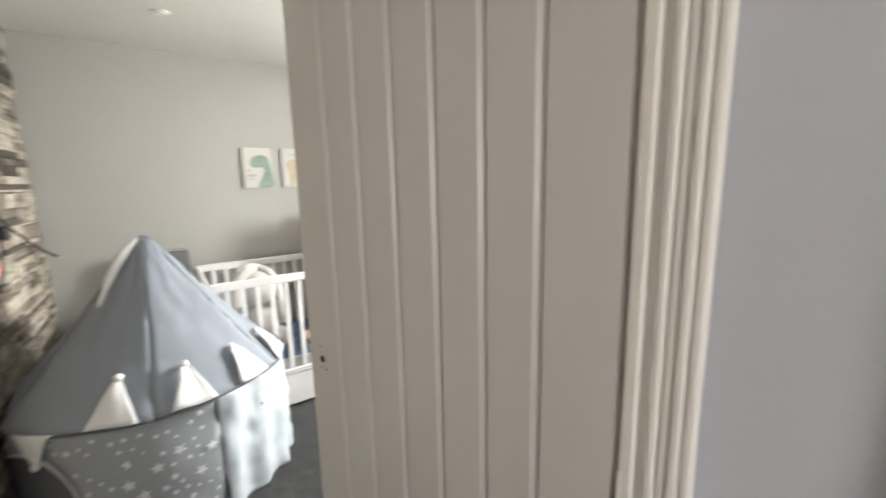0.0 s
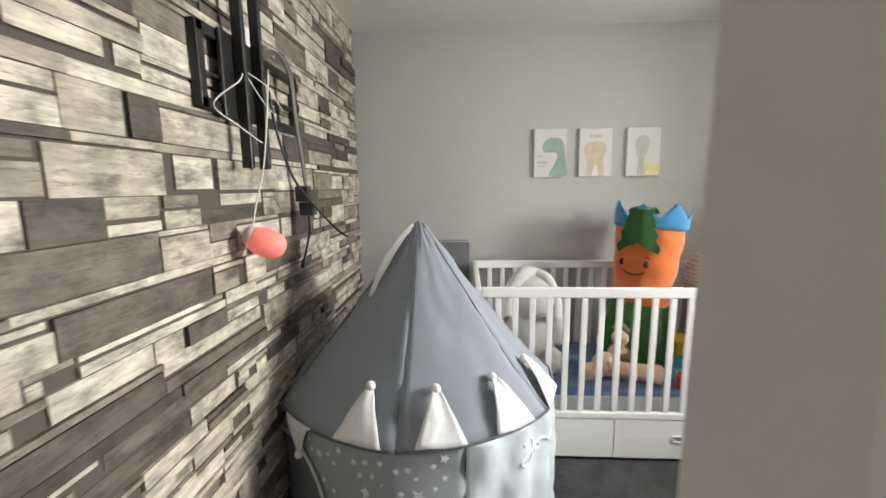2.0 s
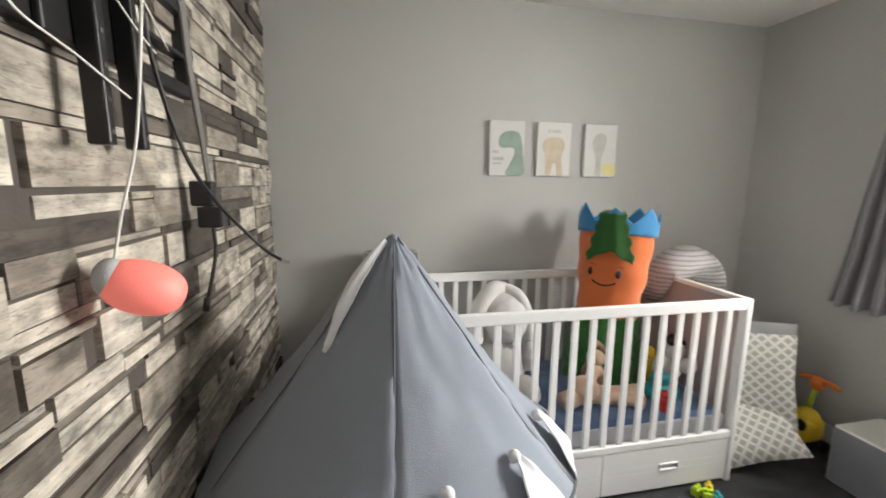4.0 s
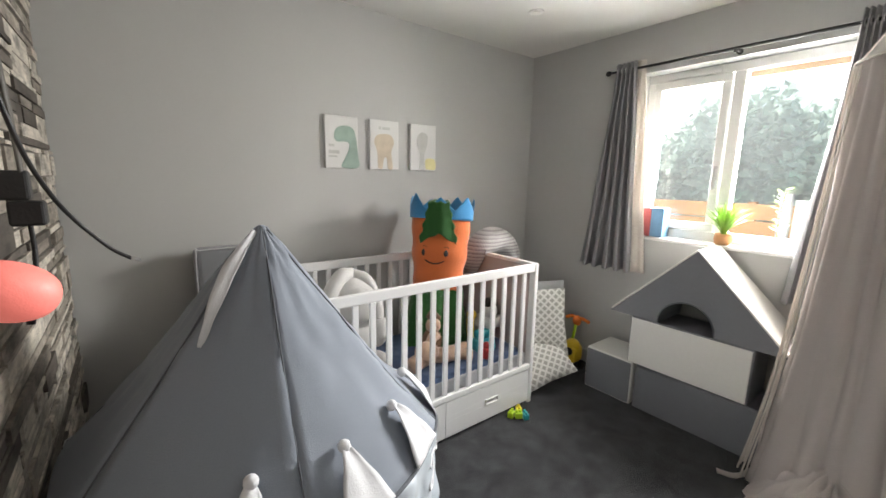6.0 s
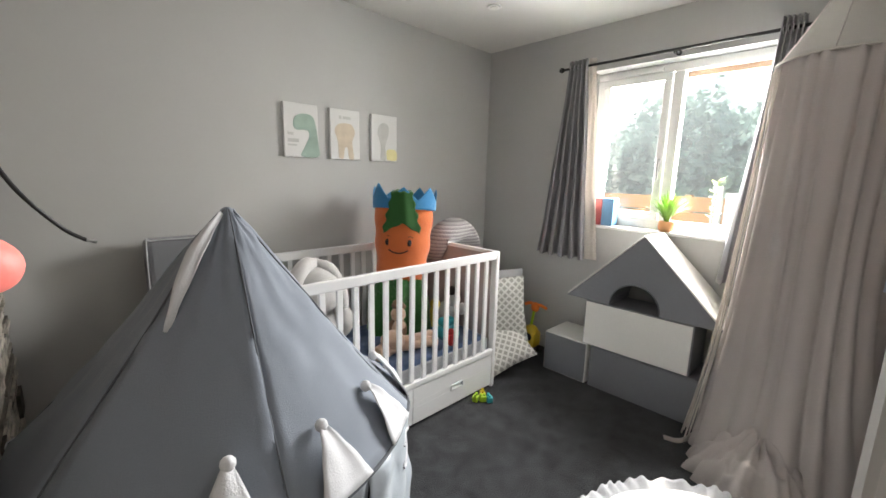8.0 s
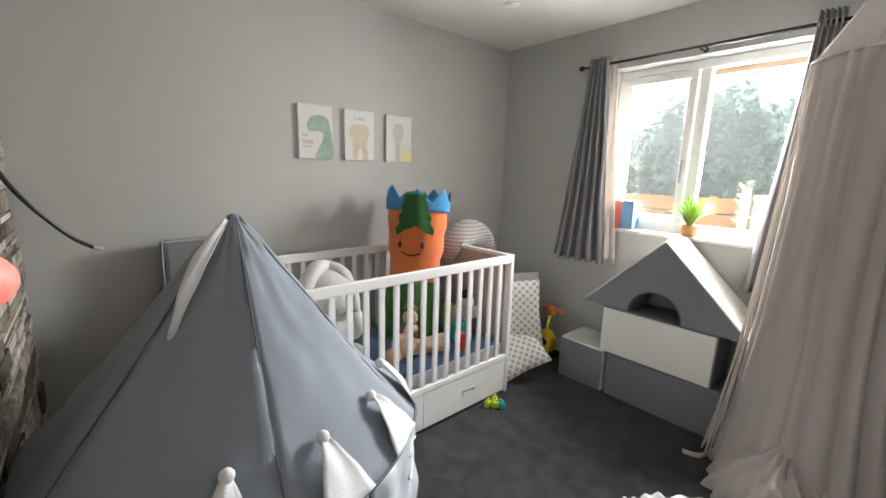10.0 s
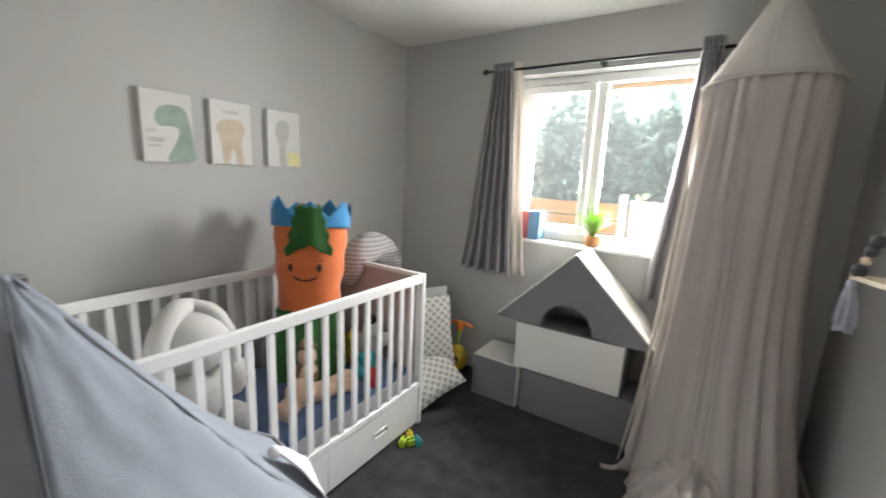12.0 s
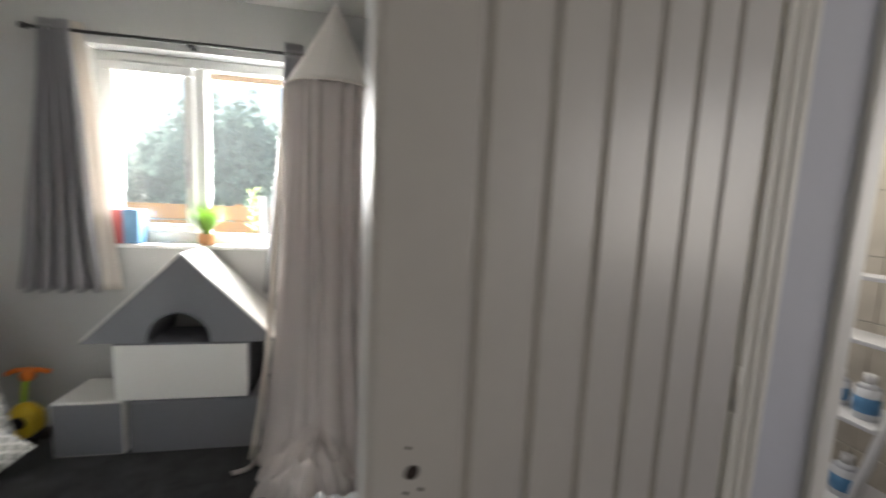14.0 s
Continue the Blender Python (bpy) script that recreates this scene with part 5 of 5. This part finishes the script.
for k in range(34):
    z = 0.08 + 0.25 * k / 34
    a = k * 2.4
    L = rg.uniform(0.035, 0.06)
    d = Vector((math.cos(a) * 0.45, math.sin(a), 0.35)).normalized()
    s = d.cross(Vector((0, 0, 1))).normalized()
    c = Vector((0, 0, z))
    q = [c, c + d * L * 0.5 + s * 0.013, c + d * L, c + d * L * 0.5 - s * 0.013]
    bm.faces.new([bm.verts.new(v) for v in q])
part("leaves", bm, LEAFPALE, pp, "pale pointed leaves")

# ---- bracket and cables on the timber-print wall ----
tb = thing("tv_bracket", "black steel television wall bracket without a screen", "tv bracket")
bx0, bx1 = WX - 0.006, WX + 0.022
for y0, y1, z0, z1 in ((1.60, 1.63, 1.61, 1.835), (2.20, 2.23, 1.61, 1.835), (1.60, 2.23, 1.805, 1.835), (1.60, 2.23, 1.61, 1.64), (1.63, 2.20, 1.70, 1.712)):
    part("wall_plate_bar", boxes((bx0, bx1, y0, y1, z0, z1, 0.003)), BLACK, tb)
part("centre_plate", boxes((bx1, bx1 + 0.012, 1.685, 1.87, 1.60, 1.84, 0.004)), BLACK, tb)
for y in (1.755, 1.86):
    bm = boxes((bx1 + 0.012, bx1 + 0.045, y - 0.011, y + 0.011, 1.455, 1.985, 0.004))
    ar = part("screen_arm", bm, BLACK, tb)
    for k in range(10):
        hb = bmesh.new()
        rod(hb, (bx1 + 0.0445, y, 1.475 + 0.05 * k), (bx1 + 0.0462, y, 1.475 + 0.05 * k), 0.004, seg=8)
        part("slot", hb, GREYCABLE, ar)
for z in (1.64, 1.72, 1.80):
    bm = bmesh.new()
    rod(bm, (WX - 0.004, 2.23, z), (bx1, 2.23, z), 0.019, seg=16)
    part("edge_lobe", bm, BLACK, tb)
bm = bmesh.new()
tube(bm, [(-0.37, 1.79, 1.755), (-0.33, 1.70, 1.70), (-0.365, 1.62, 1.62), (-0.34, 1.70, 1.57), (-0.33, 1.80, 1.535)], 0.0017, 6)
tube(bm, [(-0.37, 1.79, 1.755), (-0.33, 1.86, 1.72), (-0.335, 1.95, 1.68), (-0.34, 1.99, 1.665)], 0.0017, 6)
tube(bm, [(-0.37, 1.79, 1.755), (-0.33, 1.84, 1.66), (-0.335, 1.92, 1.64)], 0.0017, 6)
solid("loose_cord", bm, CORD, "thin white cord tangled on the bracket", "cord")
eg = thing("hanging_pink_toy", "coral pink egg-shaped toy on a white cord", "toy", at=Matrix.Translation((-0.318, 1.752, 1.222)) @ Matrix.Rotation(radians(-72), 4, "Z"))
bm = bmesh.new()
tilt = Matrix.Rotation(radians(-24), 4, "X")
grid_surface(bm, lambda u, v: tilt @ Vector((0.046 * math.sin(v * math.pi) ** 0.8 * math.cos(u * math.tau), 0.062 * -math.cos(v * math.pi) + 0.0, 0.046 * math.sin(v * math.pi) ** 0.8 * math.sin(u * math.tau))), 28, 18, True)
part("shell", bm, PINK, eg, smooth=True)
bm = bmesh.new()
ball(bm, tilt @ Vector((0, -0.046, 0.002)), 0.0335, sy=0.8)
part("cap", bm, PALEFAB, eg, "grey fabric cap")
bm = bmesh.new()
tube(bm, [(0.0, -0.035, 0.05), (0.0, -0.02, 0.12), (-0.004, 0.01, 0.24), (-0.01, 0.03, 0.40), (-0.03, 0.04, 0.53)], 0.0026, 6)
part("cord", bm, CORD, eg, "thin white hanging cord")
cb = thing("wall_cables", "black and grey cables with a plug on the wall", "cables")
bm = bmesh.new()
tube(bm, [(-0.36, 1.90, 1.82), (-0.34, 1.88, 1.76), (-0.33, 1.90, 1.60), (-0.31, 1.95, 1.45), (-0.29, 2.03, 1.36), (-0.26, 2.10, 1.29), (-0.21, 2.14, 1.22), (-0.172, 2.152, 1.188)], 0.0045, 8)
part("black_lead", bm, RUBBER, cb)
bm = bmesh.new()
rod(bm, (-0.174, 2.151, 1.1895), (-0.155, 2.158, 1.182), 0.0042)
part("lead_tip", bm, STEEL, cb, "steel connector tip")
for k in range(4):
    o = 0.007 * k
    bm = bmesh.new()
    tube(bm, [(-0.375, 1.90 + o, 1.84 - o), (-0.345, 1.98 + o, 1.86), (-0.34, 2.06 + o, 1.80 + o), (-0.345, 2.10 + o, 1.65), (-0.345, 2.14 + o, 1.50), (-0.345, 2.165 + o * 0.6, 1.385)], 0.0042, 8)
    part("grey_lead", bm, GREYCABLE, cb)
part("upper_plug", boxes((-0.39, -0.335, 2.158, 2.20, 1.335, 1.40, 0.006)), RUBBER, cb, "black plug")
part("lower_plug", boxes((-0.375, -0.315, 2.155, 2.205, 1.278, 1.333, 0.006)), RUBBER, cb, "black adapter block")
bm = bmesh.new()
tube(bm, [(-0.345, 2.18, 1.28), (-0.345, 2.185, 1.22), (-0.35, 2.20, 1.195)], 0.005, 8)
tube(bm, [(-0.345, 2.185, 1.225), (-0.345, 2.17, 1.19), (-0.35, 2.14, 1.13), (-0.355, 2.125, 1.09)], 0.005, 8)
rod(bm, (-0.355, 2.125, 1.10), (-0.36, 2.118, 1.065), 0.008)
part("dangling_lead", bm, RUBBER, cb)
part("socket_plate", boxes((WX - 0.004, WX + 0.012, 1.86, 1.95, 1.82, 1.91, 0.004)), WHITE, cb, "white socket plate")

# ---- hanging shelf ----
sh = thing("hanging_shelf", "pale wooden triangular shelf hung by cords with tassels", "shelf")
SR, SL, SB = Vector((1.20, 0.640, 1.21)), Vector((1.64, 0.800, 1.195)), Vector((1.64, 0.640, 1.20))
HK = Vector((1.46, 0.640, 1.885))
SM = (SR + SL) / 2 + Vector((-0.03, 0.015, 0))
bm = bmesh.new()
top = [SR, SM, SL, SB]
lo = [bm.verts.new(p) for p in top]
hi = [bm.verts.new(p + Vector((0, 0, 0.014))) for p in top]
bm.faces.new(hi)
bm.faces.new(lo[::-1])
for i in range(4):
    bm.faces.new((lo[i], lo[(i + 1) % 4], hi[(i + 1) % 4], hi[i]))
bmesh.ops.recalc_face_normals(bm, faces=bm.faces)
part("board", bm, PLY, sh)
for p in (SR, SM, SL):
    q = p.lerp((SR + SL + SB) / 3, 0.06)
    bm = bmesh.new()
    tube(bm, [q, HK], 0.0022, 6)
    part("cord", bm, CORD, sh)
    dr_ = (HK - q).normalized()
    for k, rr in enumerate((0.021, 0.013, 0.017, 0.020)):
        bm = bmesh.new()
        ball(bm, q + dr_ * (0.030 + 0.032 * k), rr, u=12, v=8)
        part("bead", bm, BEAD if k in (0, 3, 2) else PLY, sh)
    bm = bmesh.new()
    rg = random.Random(int(p.x * 100))
    ball(bm, q - Vector((0, 0, 0.012)), 0.013)
    for s in range(60):
        a, r0 = rg.uniform(0, math.tau), rg.uniform(0.2, 1)
        e = q + Vector((0.042 * r0 * math.cos(a), 0.026 * r0 * math.sin(a), -0.15 + rg.uniform(-0.012, 0.012)))
        tube(bm, [q - Vector((0, 0, 0.008)), q.lerp(e, 0.4) + Vector((0.008 * math.cos(a), 0.006 * math.sin(a), 0)), e], 0.0032, 4, n=3)
    part("tassel", bm, TASSEL, sh, "lavender-grey yarn tassel")
bm = bmesh.new()
box(bm, 1.44, 1.48, SY, SY + 0.006, 1.86, 1.91, 0.003)
rod(bm, (1.46, SY, 1.885), (1.46, SY + 0.03, 1.89), 0.004)
part("wall_hook", bm, STEEL, sh, "small steel wall hook")
tr = thing("wooden_train", "small wooden letter train standing on the shelf", "toy train", at=Matrix.Translation((1.255, 0.672, 1.2225)) @ Matrix.Rotation(radians(9), 4, "Z"))
for k in range(5):
    x = 0.058 * k
    w = part("wagon", boxes((x, x + 0.05, -0.014, 0.014, 0.014, 0.026, 0.002)), WALNUT, tr)
    for dx in (0.012, 0.038):
        bm = bmesh.new()
        rod(bm, (x + dx, -0.018, 0.011), (x + dx, 0.018, 0.011), 0.011, seg=14)
        part("wheel", bm, WALNUT, w)
    if k:
        bm = boxes((x + 0.006, x + 0.016, -0.008, 0.008, 0.026, 0.075, 0.002), (x + 0.016, x + 0.042, -0.008, 0.008, 0.062, 0.075, 0.002), (x + 0.032, x + 0.042, -0.008, 0.008, 0.026, 0.062, 0.002))
        part("letter_block", bm, BIRCHTOY, w, "light wood upright block")
    else:
        bm = boxes((x + 0.004, x + 0.026, -0.012, 0.012, 0.026, 0.070, 0.002))
        rod(bm, (x + 0.026, 0, 0.038), (x + 0.05, 0, 0.038), 0.012)
        rod(bm, (x + 0.040, 0, 0.048), (x + 0.040, 0, 0.072), 0.005)
        part("engine", bm, BIRCHTOY, w, "light wood engine")

# ---- bathroom beyond the hall ----
structure("door_frame_bathroom", boxes((HX - 0.014, HX + 0.09, -0.212, -0.166, 0, 2.08, 0.004), (HX - 0.014, HX + 0.09, -0.99, -0.944, 0, 2.08, 0.004)), WHITE, "white bathroom door frame")
lad = thing("ladder_shelf", "white wooden ladder shelf with toiletries", "ladder shelf", at=Matrix.Translation((1.22, -0.95, 0)))
for x in (-0.13, 0.23):
    bm = bmesh.new()
    rod(bm, (x, 0.20, 0.0), (x, -0.25, 1.25), 0.018, seg=4)
    part("rail", bm, COT, lad)
for z, d in ((0.30, 0.14), (0.60, 0.11), (0.88, 0.08), (1.12, 0.05)):
    yy = 0.20 - 0.36 * z
    part("shelf_board", boxes((-0.12, 0.22, yy - 2 * d, yy + 0.03, z, z + 0.018, 0.004)), COT, lad)


def bottle(x, y, z, h, r, label):
    b = thing("toiletry_bottle", label, "bottle", at=Matrix.Translation((x, y, z)))
    bm = bmesh.new()
    rod(bm, (0, 0, 0), (0, 0, h * 0.7), r, seg=20)
    rod(bm, (0, 0, h * 0.7), (0, 0, h * 0.8), r, r * 0.45, 20)
    part("flask", bm, BOTTLE, b)
    bm = bmesh.new()
    rod(bm, (0, 0, h * 0.8), (0, 0, h), r * 0.5, seg=16)
    part("cap", bm, WHITE, b)
    bm = bmesh.new()
    rod(bm, (0, 0, h * 0.15), (0, 0, h * 0.5), r * 1.02, seg=20)
    part("label_band", bm, BOTTLEBLUE, b, "blue label")


bottle(1.18, -1.02, 0.618, 0.17, 0.038, "white plastic bottle with a blue label")
bottle(1.30, -1.06, 0.618, 0.14, 0.034, "white plastic bottle with a blue label")
bottle(1.17, -0.96, 0.318, 0.16, 0.04, "white plastic bottle with a blue label")
tile_bm = boxes((-0.1485, 0.1485, 0.0, 0.008, 0.0, 0.297, 0.002, 1))
tile_me = bpy.data.meshes.new("tile")
tile_bm.to_mesh(tile_me)
tile_bm.free()
tile_me.materials.append(MARBLE)
for i in range(4):
    for j in range(8):
        if CZ - 0.3 * j < 0.297:
            continue
        t = new("tile", tile_me)
        t.parent = bath
        t.location = (HX + 0.08 + 0.15 + 0.3 * i, -1.42, 0.3 * j)

# ---- garden ----
structure("ground", boxes((-60, 90, -70, 80, -0.45, -0.40)), GRASS, "mown lawn reaching the horizon")
structure("pavement", boxes((2.9, 4.6, -1.0, 6.0, -0.41, -0.38)), STONE, "pale paved patio under the window")
fen = thing("garden_fence", "orange-brown cedar slat fence at the garden edge", "fence")
for k in range(9):
    part("slat", boxes((5.0, 5.02, 0.6, 7.5, -0.40 + 0.178 * k, -0.40 + 0.178 * k + 0.166, 0.003)), FENCE, fen)
for y in (0.62, 2.3, 4.0, 5.7, 7.4):
    part("post", boxes((5.02, 5.10, y - 0.04, y + 0.04, -0.42, 1.21, 0.004)), FENCE, fen)
gp = thing("garden_screen", "pale grey boarded garden screen", "fence")
for k in range(8):
    part("board", boxes((4.55, 4.57, 0.74 + 0.14 * k, 0.74 + 0.14 * k + 0.132, -0.42, 1.26, 0.003)), GREYPANEL, gp)
part("post", boxes((4.50, 4.58, 1.87, 1.95, -0.42, 1.32, 0.004)), GREYPANEL, gp)


def tree(x, y, h, rx, ry, n, seed, label):
    t = thing("garden_tree", label, "tree", "garden trees", Matrix.Translation((x, y, -0.42)))
    rg = random.Random(seed)
    bm = bmesh.new()
    tube(bm, [(0, 0, 0), (0.04, 0.05, h * 0.3), (0, 0.1, h * 0.75)], 0.07, 8)
    for k in range(7):
        a = k * 0.9 + rg.random()
        z = h * (0.25 + 0.07 * k)
        tube(bm, [(0, 0.04, z), (rx * 0.4 * math.cos(a), ry * 0.4 * math.sin(a), z + h * 0.12), (rx * 0.75 * math.cos(a), ry * 0.75 * math.sin(a), z + h * 0.2)], 0.025, 6)
    part("trunk", bm, BARK, t)
    vs, fs = [], []
    for k in range(n):
        a, q = rg.uniform(0, math.tau), rg.random() ** 0.5
        p = Vector((rx * q * math.cos(a), ry * q * math.sin(a), 0))
        top = h * (0.62 + 0.38 * math.sqrt(max(0, 1 - q * q))) * (1 + 0.22 * noise.noise((p.x * 2 + seed, p.y * 2, 0)) + 0.12 * noise.noise((p.x * 6, p.y * 6, seed)))
        p.z = 0.1 + (top - 0.1) * rg.random() ** 0.6
        if noise.noise((p.x * 4 + seed, p.y * 4, p.z * 4)) < -0.55:
            continue
        nx = Vector((rg.gauss(0, 1), rg.gauss(0, 1), rg.gauss(0, 1))).normalized()
        ny = nx.cross(Vector((rg.gauss(0, 1), rg.gauss(0, 1), 1))).normalized()
        s = rg.uniform(0.045, 0.10)
        b = len(vs)
        vs += [p - nx * s, p + ny * s * 0.55, p + nx * s, p - ny * s * 0.55]
        fs.append((b, b + 1, b + 2, b + 3))
    me = bpy.data.meshes.new("crown")
    me.from_pydata(vs, [], fs)
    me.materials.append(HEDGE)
    cr_ = new("crown", me)
    cr_.parent = t


tree(6.3, 2.5, 2.75, 0.9, 1.5, 22000, 1, "dense garden bush behind the fence, painted pale blue-green for haze")
tree(6.5, 4.3, 2.35, 0.9, 1.5, 18000, 2, "low garden bush behind the fence, painted pale blue-green for haze")
tree(6.4, 0.6, 2.9, 0.9, 1.5, 18000, 3, "tall garden bush behind the fence, painted pale blue-green for haze")
tree(7.2, 6.3, 2.3, 1.0, 1.6, 14000, 6, "low garden bush behind the fence, painted pale blue-green for haze")

# ---- printed timber blocks of the feature wall ----
# Wallpaper print built as thin relief; dark gaps give its drawn shadows.
bb = boxes((-0.5, 0.5, -0.5, 0.5, -0.5, 0.5))
unit = bpy.data.meshes.new("timber_block")
bb.to_mesh(unit)
bb.free()
unit.materials.append(BLOCKS)
rg = random.Random(21)
jv, jf, made = [], [], 0
strips = []
z = 0.0
last = 0
while z < CZ - 0.012:
    h = rg.choice([q for q in (0.024, 0.034, 0.046, 0.058, 0.070, 0.084, 0.100) if q != last])
    last = h
    zt = CZ if z + h > CZ - 0.02 else z + h
    h = zt - z
    y = -0.89 - rg.uniform(0, 0.3)
    while y < NY - 0.003:
        L = rg.uniform(0.20, 0.62) if h < 0.04 else rg.choice((0.10, 0.15, 0.21, 0.27, 0.34, 0.44)) * rg.uniform(0.85, 1.2)
        y0, y1 = max(y, -0.89), min(y + L, NY - 0.003)
        y += L
        if y1 - y0 < 0.02:
            continue
        way = rg.random()
        if h > 0.065 and way < 0.34:
            # two thin pieces with a dark slot between
            c = z + h * rg.uniform(0.30, 0.70)
            m_ = y0 + (y1 - y0) * rg.uniform(0.0, 0.35)
            strips.append((y0, y1, z, c - 0.005))
            strips.append((m_ if rg.random() < 0.5 else y0, y1, c, zt))
        elif h > 0.045 and way < 0.56:
            # a thin strip laid on top of a set-back piece
            c = zt - rg.uniform(0.014, 0.020)
            strips.append((y0, y1 - rg.choice((0, 0.03, 0.06)), z, c - 0.002))
            strips.append((y0, y1, c, zt))
        elif h > 0.04 and way < 0.66:
            strips.append((y0 + rg.uniform(0.0, 0.04), y1, z + rg.uniform(0.006, 0.016), zt))
        else:
            strips.append((y0, y1, z, zt))
    z = zt
for y0, y1, za, zb in strips:
    d = rg.choice((0.001, 0.003, 0.006, 0.009, 0.012))
    lo_ = Vector((WX - 0.012, y0 + 0.001, za + rg.choice((0.0015, 0.003, 0.0055))))
    hi_ = Vector((WX - 0.012 + d + 0.001, y1 - rg.choice((0.001, 0.001, 0.004, 0.013)), zb - 0.001))
    if hi_.y - lo_.y < 0.008 or hi_.z - lo_.z < 0.004:
        continue
    near = 0.75 < (y0 + y1) / 2 < 2.3 and 0.85 < za < 2.15
    if near and made < 300:
        o = new("timber_block", unit)
        o.parent = wall_west
        o.matrix_local = Matrix.Translation((lo_ + hi_) / 2) @ Matrix.Diagonal((*(hi_ - lo_), 1))
        made += 1
    else:
        b = len(jv)
        jv += [Vector((x_, y_, z_)) for x_ in (lo_.x, hi_.x) for y_ in (lo_.y, hi_.y) for z_ in (lo_.z, hi_.z)]
        jf += [tuple(b + i for i in q) for q in ((0, 1, 3, 2), (4, 6, 7, 5), (0, 4, 5, 1), (2, 3, 7, 6), (0, 2, 6, 4), (1, 5, 7, 3))]
me = bpy.data.meshes.new("timber_blocks_rest")
me.from_pydata(jv, [], jf)
me.materials.append(BLOCKS_JOINED)
rest = new("timber_blocks_rest", me)
rest.parent = wall_west
tagged(rest, kind="stuff")
